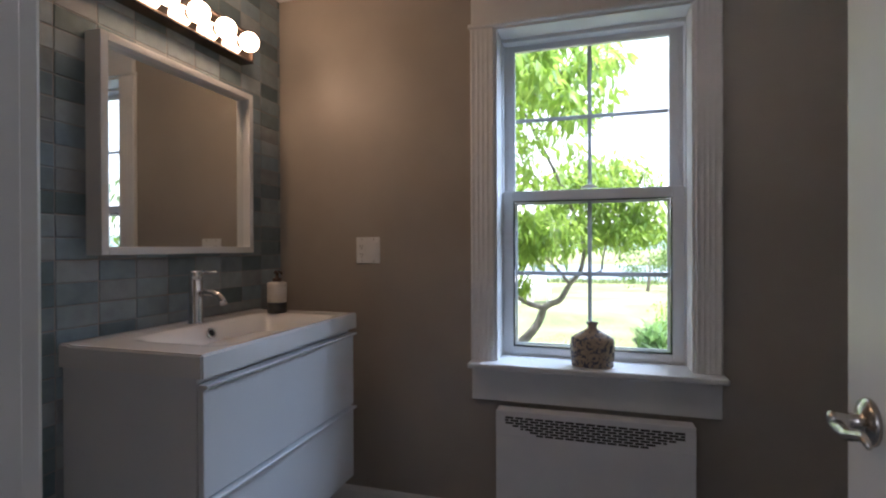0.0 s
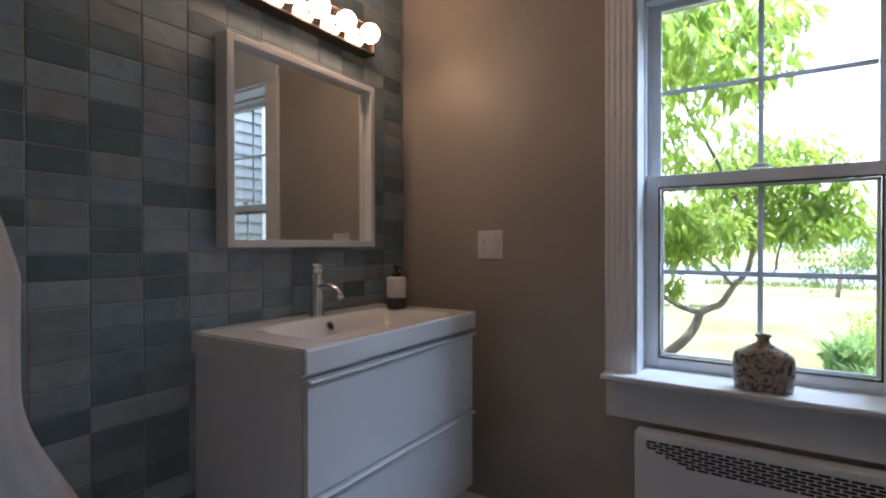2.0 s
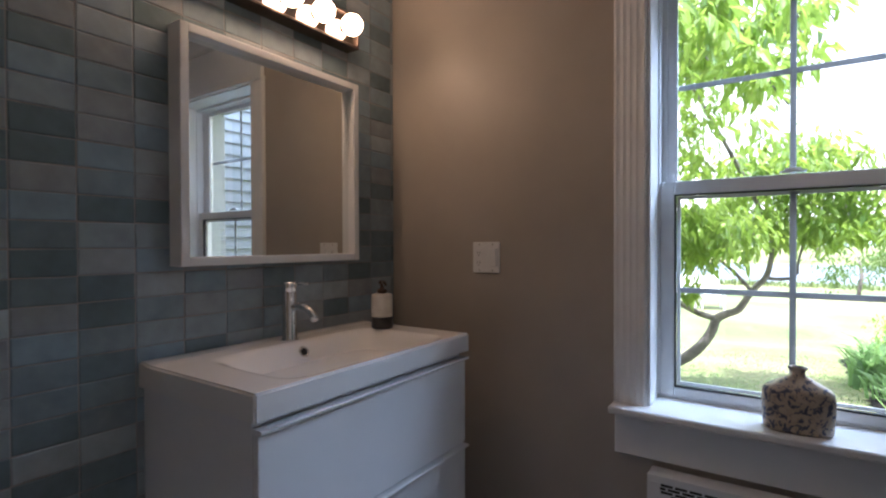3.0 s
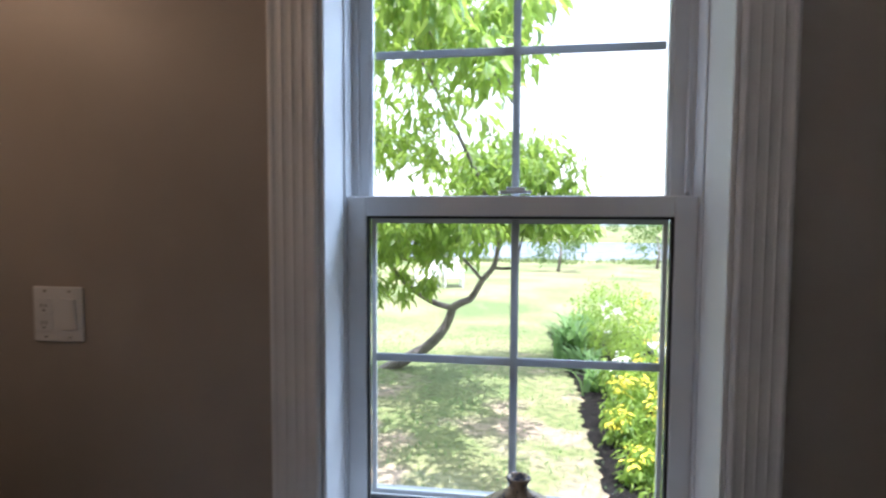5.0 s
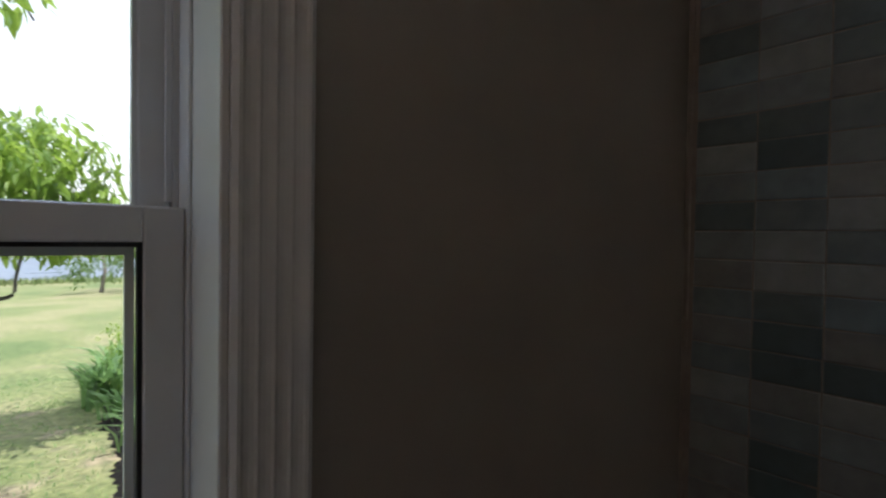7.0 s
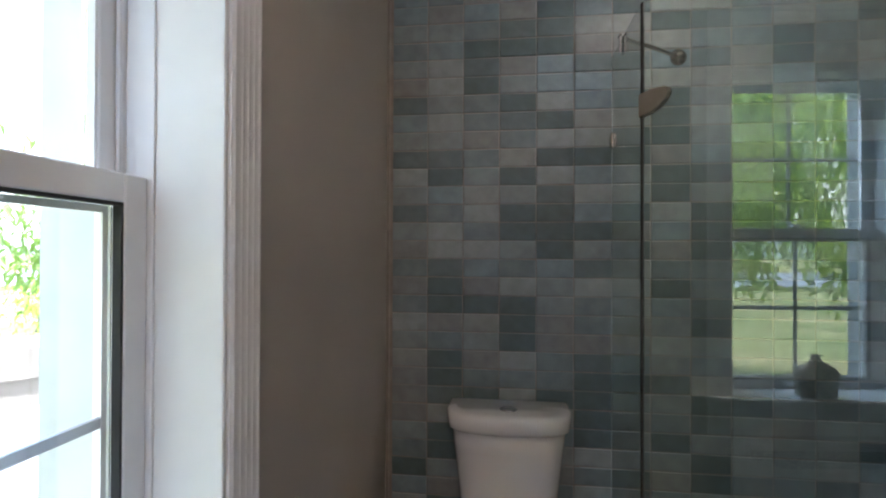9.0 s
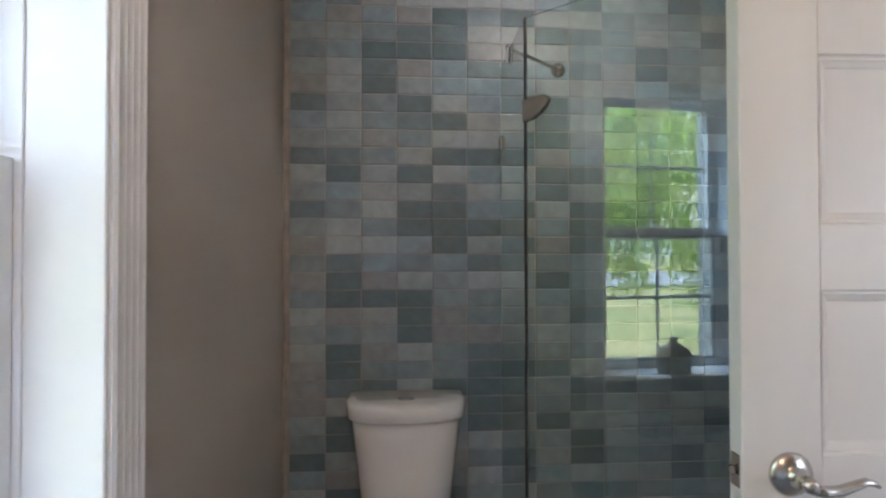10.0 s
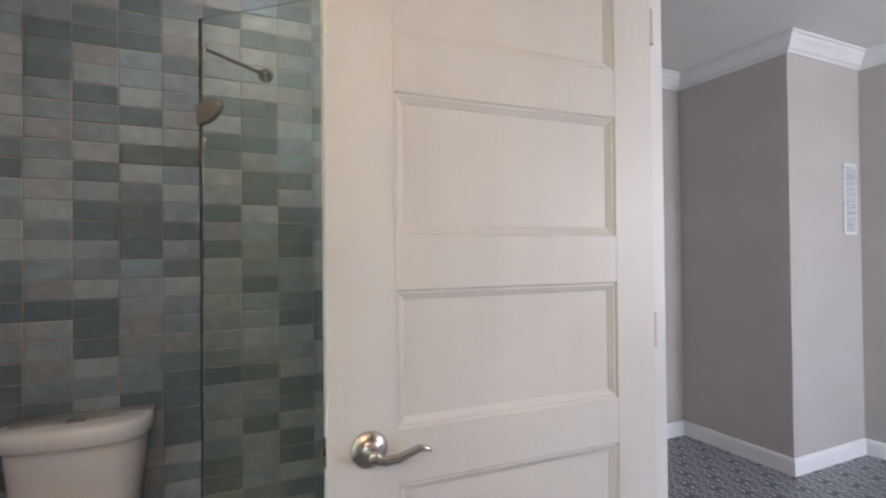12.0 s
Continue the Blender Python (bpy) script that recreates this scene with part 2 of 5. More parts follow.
def lawn_material():
    """Mown grass, worn through to dry straw and bare soil close to the house."""
    m, nt, b = nodes_of("mown_lawn", 0.95)
    a = noise_tex(nt, 0.45, 6.0)
    g = ramp(nt, a.outputs[0], [(0.34, (0.120, 0.170, 0.058)), (0.49, (0.192, 0.220, 0.090)), (0.60, (0.255, 0.252, 0.13))])
    xyz = nt.nodes.new("ShaderNodeSeparateXYZ")
    nt.links.new(nt.nodes.new("ShaderNodeTexCoord").outputs["Object"], xyz.inputs[0])
    near = nt.nodes.new("ShaderNodeMapRange")
    near.inputs["From Min"].default_value, near.inputs["From Max"].default_value = 8.5, 3.5
    near.inputs["To Min"].default_value, near.inputs["To Max"].default_value = -0.16, 0.09
    nt.links.new(xyz.outputs["Y"], near.inputs["Value"])
    w = noise_tex(nt, 1.3, 7.0)
    add = nt.nodes.new("ShaderNodeMath")
    add.operation = "ADD"
    nt.links.new(w.outputs[0], add.inputs[0])
    nt.links.new(near.outputs[0], add.inputs[1])
    mask = ramp(nt, add.outputs[0], [(0.50, (0, 0, 0)), (0.60, (1, 1, 1))])
    wear = nt.nodes.new("ShaderNodeMix")
    wear.data_type = "RGBA"
    wear.inputs["B"].default_value = (0.33, 0.265, 0.20, 1)
    nt.links.new(mask.outputs[0], wear.inputs["Factor"])
    nt.links.new(g.outputs[0], wear.inputs["A"])
    f = noise_tex(nt, 14.0, 6.0)
    s = ramp(nt, f.outputs[0], [(0.3, (0.55, 0.60, 0.52)), (0.7, (1.22, 1.17, 1.12))])
    mul = nt.nodes.new("ShaderNodeMix")
    mul.data_type, mul.blend_type = "RGBA", "MULTIPLY"
    mul.inputs["Factor"].default_value = 1.0
    nt.links.new(wear.outputs["Result"], mul.inputs["A"])
    nt.links.new(s.outputs[0], mul.inputs["B"])
    nt.links.new(mul.outputs["Result"], b.inputs["Base Color"])
    bump(nt, b, f.outputs[0], 1.0, 0.05)
    return m


LAWN = lawn_material()


def pattern_floor_material():
    """Printed floor tile, 0.2 m, with a grey and slate medallion pattern."""
    m, nt, b = nodes_of("patterned_floor_tile", 0.4)
    tc = nt.nodes.new("ShaderNodeTexCoord")
    sep = nt.nodes.new("ShaderNodeSeparateXYZ")
    nt.links.new(tc.outputs["Object"], sep.inputs[0])

    def math_node(op, x, y=None):
        k = nt.nodes.new("ShaderNodeMath")
        k.operation = op
        for i, v in enumerate((x, y)):
            if v is None:
                continue
            if isinstance(v, (int, float)):
                k.inputs[i].default_value = v
            else:
                nt.links.new(v, k.inputs[i])
        return k.outputs[0]

    def wave(axis, freq):
        return math_node("SINE", math_node("MULTIPLY", axis, 2 * math.pi * freq))
    p = math_node("MULTIPLY", wave(sep.outputs[0], 5.0), wave(sep.outputs[1], 5.0))
    d1 = math_node("ADD", sep.outputs[0], sep.outputs[1])
    d2 = math_node("SUBTRACT", sep.outputs[0], sep.outputs[1])
    q = math_node("MULTIPLY", wave(d1, 10.0), wave(d2, 10.0))
    s = math_node("MULTIPLY", wave(sep.outputs[0], 20.0), wave(sep.outputs[1], 20.0))
    v = math_node("ADD", math_node("ADD", p, q), math_node("MULTIPLY", s, 0.6))
    v = math_node("ADD", math_node("MULTIPLY", v, 0.25), 0.5)
    r = ramp(nt, v, [(0.0, (0.06, 0.07, 0.085)), (0.38, (0.11, 0.12, 0.14)), (0.47, (0.33, 0.33, 0.34)), (0.60, (0.42, 0.42, 0.42)), (0.66, (0.15, 0.16, 0.18))])
    n = noise_tex(nt, 30.0, 5.0)
    sh = ramp(nt, n.outputs[0], [(0.3, (0.82, 0.82, 0.82)), (0.7, (1.1, 1.1, 1.1))])
    mul = nt.nodes.new("ShaderNodeMix")
    mul.data_type, mul.blend_type = "RGBA", "MULTIPLY"
    mul.inputs["Factor"].default_value = 1.0
    nt.links.new(r.outputs[0], mul.inputs["A"])
    nt.links.new(sh.outputs[0], mul.inputs["B"])
    nt.links.new(mul.outputs["Result"], b.inputs["Base Color"])
    bump(nt, b, n.outputs[0], 0.3, 0.0006)
    return m


FLOORTILE = pattern_floor_material()


def vase_material():
    """Tan vase with slate-blue painted scrolls."""
    m, nt, b = nodes_of("painted_vase", 0.22)
    tc = nt.nodes.new("ShaderNodeTexCoord")
    w = noise_tex(nt, 44.0, 3.0)
    w.inputs["Distortion"].default_value = 2.2
    v = nt.nodes.new("ShaderNodeTexVoronoi")
    v.inputs["Scale"].default_value = 58.0
    nt.links.new(tc.outputs["Object"], v.inputs["Vector"])
    k = nt.nodes.new("ShaderNodeMath")
    k.operation = "ADD"
    nt.links.new(w.outputs[0], k.inputs[0])
    mv = nt.nodes.new("ShaderNodeMath")
    mv.operation = "MULTIPLY"
    mv.inputs[1].default_value = 0.35
    nt.links.new(v.outputs["Distance"], mv.inputs[0])
    nt.links.new(mv.outputs[0], k.inputs[1])
    r = ramp(nt, k.outputs[0], [(0.50, (0.075, 0.080, 0.105)), (0.60, (0.14, 0.14, 0.165)), (0.64, (0.36, 0.28, 0.205)), (0.80, (0.44, 0.35, 0.26))])
    nt.links.new(r.outputs[0], b.inputs["Base Color"])
    bump(nt, b, k.outputs[0], 0.3, 0.001)
    return m


VASE = vase_material()


# ---- mesh helpers ----
def link(name, bm, material, parent=None, label="", smooth=False):
    mesh = bpy.data.meshes.new(name)
    bm.normal_update()
    bm.to_mesh(mesh)
    bm.free()
    mesh.materials.append(material)
    if smooth:
        for p in mesh.polygons:
            p.use_smooth = True
    ob = new(name, mesh)
    if parent:
        ob.parent = parent
    if label:
        ob["label"] = label
    return ob


def part(name, bm, material, parent, label="", smooth=False):
    return link(name, bm, material, parent, label, smooth)


def thing(name, label, category, group="", m=None):
    ob = new(name)
    ob.empty_display_size = 0.05
    if m is not None:
        ob.matrix_world = m
    return tagged(ob, label, category, group)


def setting(name, bm, material, label, category, smooth=False):
    return tagged(link(name, bm, material, smooth=smooth), label, category, kind="structure")


def box_in(bm, lo, hi, bevel=0.0, seg=1):
    r = bmesh.ops.create_cube(bm, size=1.0)
    c = [(a + b) / 2 for a, b in zip(lo, hi)]
    s = [abs(b - a) for a, b in zip(lo, hi)]
    for v in r["verts"]:
        v.co = Vector((v.co[i] * s[i] + c[i] for i in range(3)))
    if bevel:
        edges = list({e for v in r["verts"] for e in v.link_edges})
        bmesh.ops.bevel(bm, geom=edges, offset=bevel, segments=seg, affect="EDGES", profile=0.5)
    return bm


def box(lo, hi, bevel=0.0, seg=1):
    return box_in(bmesh.new(), lo, hi, bevel, seg)


def boxes(*rows, bevel=0.0, seg=1):
    bm = bmesh.new()
    for lo, hi in rows:
        box_in(bm, lo, hi, bevel, seg)
    return bm


def lathe(profile, seg=32, squash=(1, 1)):
    """Turns (radius, height) round z."""
    bm = bmesh.new()
    rings = []
    for r, z in profile:
        rings.append([bm.verts.new((r * math.cos(2 * math.pi * i / seg) * squash[0], r * math.sin(2 * math.pi * i / seg) * squash[1], z)) for i in range(seg)])
    for a, b in zip(rings, rings[1:]):
        for i in range(seg):
            bm.faces.new((a[i], a[(i + 1) % seg], b[(i + 1) % seg], b[i]))
    bm.faces.new(rings[0][::-1])
    bm.faces.new(rings[-1])
    return bm


def smoothed(points, radii, k=4):
    """More points along a smooth curve through the given ones."""
    p = [Vector(q) for q in points]
    p = [2 * p[0] - p[1]] + p + [2 * p[-1] - p[-2]]
    out, rad = [], []
    for i in range(1, len(p) - 2):
        for j in range(k):
            t = j / k
            a, b, c, d = p[i - 1:i + 3]
            out.append(0.5 * (2 * b + (c - a) * t + (2 * a - 5 * b + 4 * c - d) * t * t + (3 * b - a - 3 * c + d) * t ** 3))
            rad.append(radii[i - 1] * (1 - t) + radii[i] * t)
    return out + [p[-2]], rad + [radii[-1]]


def tube(points, radii, seg=12):
    """A round tube through the points, each with its radius."""
    bm = bmesh.new()
    pts = [Vector(p) for p in points]
    rings = []
    ref = Vector((0.13, 0.31, 0.94)).normalized()
    for i, p in enumerate(pts):
        d = (pts[min(i + 1, len(pts) - 1)] - pts[max(i - 1, 0)]).normalized()
        u = d.cross(ref if abs(d.dot(ref)) < 0.95 else Vector((1, 0, 0))).normalized()
        w = d.cross(u)
        r = radii[i] if isinstance(radii, (list, tuple)) else radii
        rings.append([bm.verts.new(p + (u * math.cos(2 * math.pi * k / seg) + w * math.sin(2 * math.pi * k / seg)) * r) for k in range(seg)])
    for a, b in zip(rings, rings[1:]):
        for k in range(seg):
            bm.faces.new((a[k], a[(k + 1) % seg], b[(k + 1) % seg], b[k]))
    bm.faces.new(rings[0][::-1])
    bm.faces.new(rings[-1])
    bmesh.ops.recalc_face_normals(bm, faces=bm.faces[:])
    return bm


def sweep(section, start, end, out, mitre=(0, 0)):
    """Extrudes a section of (out, up) points from start to end; out is the way that the moulding faces. mitre: how far each end runs on with out."""
    bm = bmesh.new()
    o = Vector(out)
    ends = []
    along = (Vector(end) - Vector(start)).normalized()
    for p, m in zip((Vector(start), Vector(end)), mitre):
        ends.append([bm.verts.new(p + o * a + along * (m * a) + Vector((0, 0, b))) for a, b in section])
    n = len(section)
    for i in range(n):
        bm.faces.new((ends[0][i], ends[0][(i + 1) % n], ends[1][(i + 1) % n], ends[1][i]))
    bm.faces.new(ends[0][::-1])
    bm.faces.new(ends[1])
    bmesh.ops.recalc_face_normals(bm, faces=bm.faces[:])
    return bm


def moved(bm, m):
    bmesh.ops.transform(bm, matrix=m, verts=bm.verts[:])
    return bm


# ---- the room ----
XL, XR, YW, YD, CEILZ = -1.250, 1.557, 1.815, 0.02, 2.41
WX0, WX1, WZ0, WZ1 = -0.222, 0.512, 0.675, 2.065      # window opening
DX0, DX1, DZ = -0.198, 0.59, 2.06                      # door opening
YS = 0.10                                             # tiled end wall of the shower
HY0, HX1, HCX, HCY, HX0 = -2.70, 2.10, 1.37, -1.98, -1.9
HALLZ = 2.50                                         # higher ceiling of the next room

setting("floor", box((HX0 - 0.3, HY0 - 0.2, -0.12), (HX1 + 0.2, YW + 0.2, 0.0)), FLOORTILE, "grey and slate patterned printed floor tiles", "floor")
setting("ceiling_hall", box((HX0 - 0.3, HY0 - 0.2, HALLZ), (HX1 + 0.2, -0.10, HALLZ + 0.12)), CEIL, "flat white painted ceiling of the next room", "ceiling")
setting("ceiling", box((HX0 - 0.3, -0.10, CEILZ), (HX1 + 0.2, YW + 0.2, CEILZ + 0.12)), CEIL, "flat white painted ceiling with cornice", "ceiling")
setting("wall_north", boxes(((XL - 0.14, YW, -0.6), (WX0, YW + 0.19, CEILZ)), ((WX1, YW, -0.6), (XR + 0.14, YW + 0.19, CEILZ)),
                            ((WX0, YW, -0.6), (WX1, YW + 0.19, WZ0)), ((WX0, YW, WZ1), (WX1, YW + 0.19, CEILZ))), WALL, "greige painted wall with a tall window opening", "wall")
wall_west = setting("wall_west", box((XL - 0.14, -0.10, 0), (XL - 0.0022, YW, CEILZ)), GROUT, "wall clad in stacked blue-grey glazed tiles behind the vanity", "tiled wall")
wall_east = setting("wall_east", box((XR + 0.0022, -0.10, 0), (XR + 0.14, YW, CEILZ)), GROUT, "wall clad in stacked blue-grey glazed tiles behind the toilet", "tiled wall")
setting("wall_south", boxes(((XL - 0.002, -0.10, 0), (DX0 - 0.02, YD, CEILZ)), ((DX1 + 0.02, -0.10, 0), (XR + 0.002, YD, CEILZ)), ((DX0 - 0.02, -0.10, DZ + 0.018), (DX1 + 0.02, YD, CEILZ))), WALL,
        "greige painted wall with the doorway", "wall")
wall_shower = setting("wall_shower", box((0.66, YD, 0), (XR + 0.002, YS - 0.0022, CEILZ)), GROUT, "tiled end wall inside the shower", "tiled wall")
setting("wall_hall_east", box((HX1, HCY, 0), (HX1 + 0.14, -0.10, HALLZ)), HALLWALL, "light grey painted wall of the next room", "wall")
setting("wall_hall_block", box((HCX, HY0, 0), (HX1 + 0.14, HCY, HALLZ)), HALLWALL, "light grey painted projecting chimney block", "wall")
setting("wall_hall_south", box((HX0 - 0.14, HY0 - 0.14, 0), (HX1 + 0.14, HY0, HALLZ)), HALLWALL, "light grey painted far wall of the next room", "wall")
# the opening at the left is unseen, added so the side lamp shines in
setting("wall_hall_north", boxes(((XR + 0.14, -0.10, 0), (HX1 + 0.14, 0.03, HALLZ)), ((HX0 - 0.14, -0.10, 0), (-1.85, 0.03, HALLZ)), ((-1.45, -0.10, 0), (XL - 0.14, 0.03, HALLZ)), ((-1.85, -0.10, 0), (-1.45, 0.03, 0.8)), ((-1.85, -0.10, 2.2), (-1.45, 0.03, HALLZ))), HALLWALL, "light grey painted wall beside the bathroom", "wall")
# unseen wall; its opening is made up to hold the west lamp
setting("wall_hall_west", boxes(((HX0 - 0.14, HY0, 0), (HX0, -2.50, HALLZ)), ((HX0 - 0.14, -1.95, 0), (HX0, -0.10, HALLZ)), ((HX0 - 0.14, -2.50, 0), (HX0, -1.95, 0.8)),
                                ((HX0 - 0.14, -2.50, 2.2), (HX0, -1.95, HALLZ))), HALLWALL, "light grey painted wall with an assumed opening for an added lamp", "wall")

# cornice and skirting
CROWN = [(0, 0), (0.012, 0), (0.018, 0.012), (0.030, 0.020), (0.052, 0.052), (0.066, 0.066), (0.072, 0.080), (0.085, 0.086), (0.085, 0.095), (0, 0.095)]
SKIRT = [(0, 0), (0.015, 0), (0.015, 0.078), (0.010, 0.092), (0, 0.097)]


def trim_run(name, section, a, b, out, mitre, z, label):
    setting(name, sweep(section, (*a, z), (*b, z), out, mitre), TRIM, label, name.split("_")[0])


for a, b, out, mitre, top in (((XL, YW), (XR, YW), (0, -1, 0), (1, -1), CEILZ), ((XL, YD), (XL, YW), (1, 0, 0), (1, -1), CEILZ), ((XR, YD), (XR, YW), (-1, 0, 0), (1, -1), CEILZ), ((XL, YD), (XR, YD), (0, 1, 0), (1, -1), CEILZ),
                              ((HX1, HCY), (HX1, -0.10), (-1, 0, 0), (1, -1), HALLZ), ((HCX, HCY), (HX1, HCY), (0, 1, 0), (-1, -1), HALLZ), ((HCX, HY0), (HCX, HCY), (-1, 0, 0), (1, 1), HALLZ),
                              ((HX0, HY0), (HCX, HY0), (0, 1, 0), (1, -1), HALLZ), ((HX0, -0.10), (HX1, -0.10), (0, -1, 0), (1, -1), HALLZ)):
    trim_run("crown_trim", CROWN, a, b, out, mitre, top - 0.095, "white painted cornice moulding under the ceiling")
for a, b, out, mitre in (((XL + 0.002, YW), (XR, YW), (0, -1, 0), (0, 0)), ((HX1, HCY), (HX1, -0.10), (-1, 0, 0), (1, 0)), ((HCX, HCY), (HX1, HCY), (0, 1, 0), (-1, -1)),
                         ((HCX, HY0), (HCX, HCY), (-1, 0, 0), (1, 1)), ((HX0, HY0), (HCX, HY0), (0, 1, 0), (0, -1)), ((XL + 0.002, YD), (DX0 - 0.10, YD), (0, 1, 0), (0, 0))):
    trim_run("baseboard", SKIRT, a, b, out, mitre, 0.0, "white painted wooden skirting board")


# ---- window ----
def fluted(w, t):
    """Section of a fluted casing board, w wide and t thick."""
    pts = [(0, 0), (0, t * 0.8), (0.006, t)]
    for i in range(4):
        c = w * (0.2 + 0.2 * i)
        pts += [(c - 0.0085, t), (c - 0.0055, t - 0.0013), (c, t - 0.0018), (c + 0.0055, t - 0.0013), (c + 0.0085, t)]
    return pts + [(w - 0.006, t), (w, t * 0.8), (w, 0)]


def casing_board(x0, x1, z0, z1, y):
    bm = bmesh.new()
    sec = fluted(x1 - x0, 0.02)
    lo = [bm.verts.new((x0 + a, y - b, z0)) for a, b in sec]
    hi = [bm.verts.new((x0 + a, y - b, z1)) for a, b in sec]
    for i in range(len(sec)):
        j = (i + 1) % len(sec)
        bm.faces.new((lo[i], lo[j], hi[j], hi[i]))
    bm.faces.new(lo[::-1])
    bm.faces.new(hi)
    bmesh.ops.recalc_face_normals(bm, faces=bm.faces[:])
    return bm


window = tagged(new("window_1"), "white double-hung window with fluted casing and grilles", "window", kind="structure")
part("casing", casing_board(-0.326, WX0 - 0.004, 0.70, 2.062, YW), TRIM, window, "fluted white casing board")
part("casing", casing_board(WX1 + 0.004, 0.607, 0.70, 2.062, YW), TRIM, window, "fluted white casing board")
part("head_bead", box((-0.334, YW - 0.032, 2.062), (0.617, YW, 2.080), 0.006, 2), TRIM, window)
part("head_board", box((-0.322, YW - 0.022, 2.080), (0.605, YW, 2.30), 0.002), TRIM, window)
part("window_sill", box((-0.328, 1.735, 0.676), (0.616, 1.945, 0.699), 0.007, 3), TRIM, window, "white painted window stool")
part("apron", box((-0.322, YW - 0.02, 0.538), (0.605, YW, 0.676), 0.003), TRIM, window)
# reveal boards
for lo, hi in (((WX0 - 0.004, YW - 0.012, 0.699), (WX0 + 0.006, YW + 0.19, 2.062)), ((WX1 - 0.006, YW - 0.012, 0.699), (WX1 + 0.004, YW + 0.19, 2.062)),
               ((WX0 + 0.006, YW - 0.012, 2.052), (WX1 - 0.006, YW + 0.19, 2.062))):
    part("reveal", box(lo, hi, 0.002), TRIM, window)
# vinyl outer frame with tracks
fx0, fx1, fz0, fz1 = WX0 + 0.006, WX1 - 0.006, 0.699, 2.052
part("window_frame", boxes(((fx0, 1.962, fz0), (fx0 + 0.012, 2.01, fz1)), ((fx1 - 0.012, 1.962, fz0), (fx1, 2.01, fz1)), ((fx0, 1.915, fz0), (fx0 + 0.0045, 1.962, fz1)), ((fx1 - 0.0045, 1.915, fz0), (fx1, 1.962, fz1)), ((fx0, 1.915, fz1 - 0.014), (fx1, 2.01, fz1)),
                           ((fx0, 1.93, fz0), (fx1, 2.02, fz0 + 0.008)), ((fx0 + 0.012, 1.961, 1.41), (fx0 + 0.020, 1.967, fz1 - 0.014)), ((fx1 - 0.020, 1.961, 1.41), (fx1 - 0.012, 1.967, fz1 - 0.014)), bevel=0.0012),
     VINYL, window)


def sash(y0, y1, x0, x1, z0, z1, gx0, gx1, gz0, gz1, cross, seal, stop):
    s = part("sash", boxes(((x0, y0, z0), (gx0, y1, z1)), ((gx1, y0, z0), (x1, y1, z1)), ((gx0, y0, z0), (gx1, y1, gz0)), ((gx0, y0, gz1), (gx1, y1, z1)), bevel=0.003, seg=2), VINYL, window)
    ym = y0 + 0.016
    g = 0.005
    part("gasket", boxes(((gx0, y0 + 0.002, gz0), (gx0 + g, y0 + 0.015, gz1)), ((gx1 - g, y0 + 0.002, gz0), (gx1, y0 + 0.015, gz1)),
                         ((gx0 + g, y0 + 0.002, gz0), (gx1 - g, y0 + 0.015, gz0 + g)), ((gx0 + g, y0 + 0.002, gz1 - g), (gx1 - g, y0 + 0.015, gz1))), seal, s)
    p = part("pane", box((gx0 + g, ym, gz0 + g), (gx1 - g, ym + 0.004, gz1 - g)), GLASS, s)
    p.visible_shadow = False
    if stop:
        q, yo = 0.015, y1 - 0.010
        part("glazing_stop", boxes(((gx0 + g, yo, gz0 + g), (gx0 + q, yo + 0.008, gz1 - g)), ((gx1 - q, yo, gz0 + g), (gx1 - g, yo + 0.008, gz1 - g)),
                                   ((gx0 + q, yo, gz0 + g), (gx1 - q, yo + 0.008, gz0 + q)), ((gx0 + q, yo, gz1 - q), (gx1 - q, yo + 0.008, gz1 - g))), VINYL, s, "pale vinyl glazing stop")
    part("grille_bar", box((0.137, ym + 0.008, gz0 + g), (0.154, ym + 0.014, gz1 - g), 0.002), MUNTIN, s)
    part("grille_bar", box((gx0 + g, ym + 0.0085, cross - 0.009), (gx1 - g, ym + 0.0135, cross + 0.009), 0.002), MUNTIN, s)
    return s


lower = sash(1.925, 1.959, fx0 + 0.005, fx1 - 0.005, 0.708, 1.402, -0.169, 0.457, 0.738, 1.360, 1.051, RUBBER, True)
sash(1.968, 2.000, fx0 + 0.013, fx1 - 0.013, 1.370, 2.044, -0.172, 0.457, 1.400, 2.020, 1.716, VINYL, False)
part("sash_lock", boxes(((0.112, 1.93, 1.408), (0.178, 1.956, 1.414)), ((0.125, 1.934, 1.414), (0.165, 1.952, 1.421)), bevel=0.002, seg=2), VINYL, lower)


# ---- doorway and door ----
door_frame = tagged(new("door_frame_1"), "white painted door jamb and casing", "door frame", kind="structure")
part("jamb", box((DX0 - 0.02, -0.103, 0), (DX0, YD + 0.003, DZ), 0.002), TRIM, door_frame)
part("jamb", box((DX1, -0.103, 0), (DX1 + 0.02, YD + 0.003, DZ), 0.002), TRIM, door_frame)
part("jamb", box((DX0 - 0.02, -0.103, DZ - 0.002), (DX1 + 0.02, YD + 0.003, DZ + 0.018), 0.002), TRIM, door_frame)
part("door_stop", box((DX0, -0.062, 0), (DX0 + 0.011, -0.028, DZ - 0.002), 0.002), TRIM, door_frame)
part("door_stop", box((DX1 - 0.011, -0.062, 0), (DX1, -0.028, DZ - 0.002), 0.002), TRIM, door_frame)
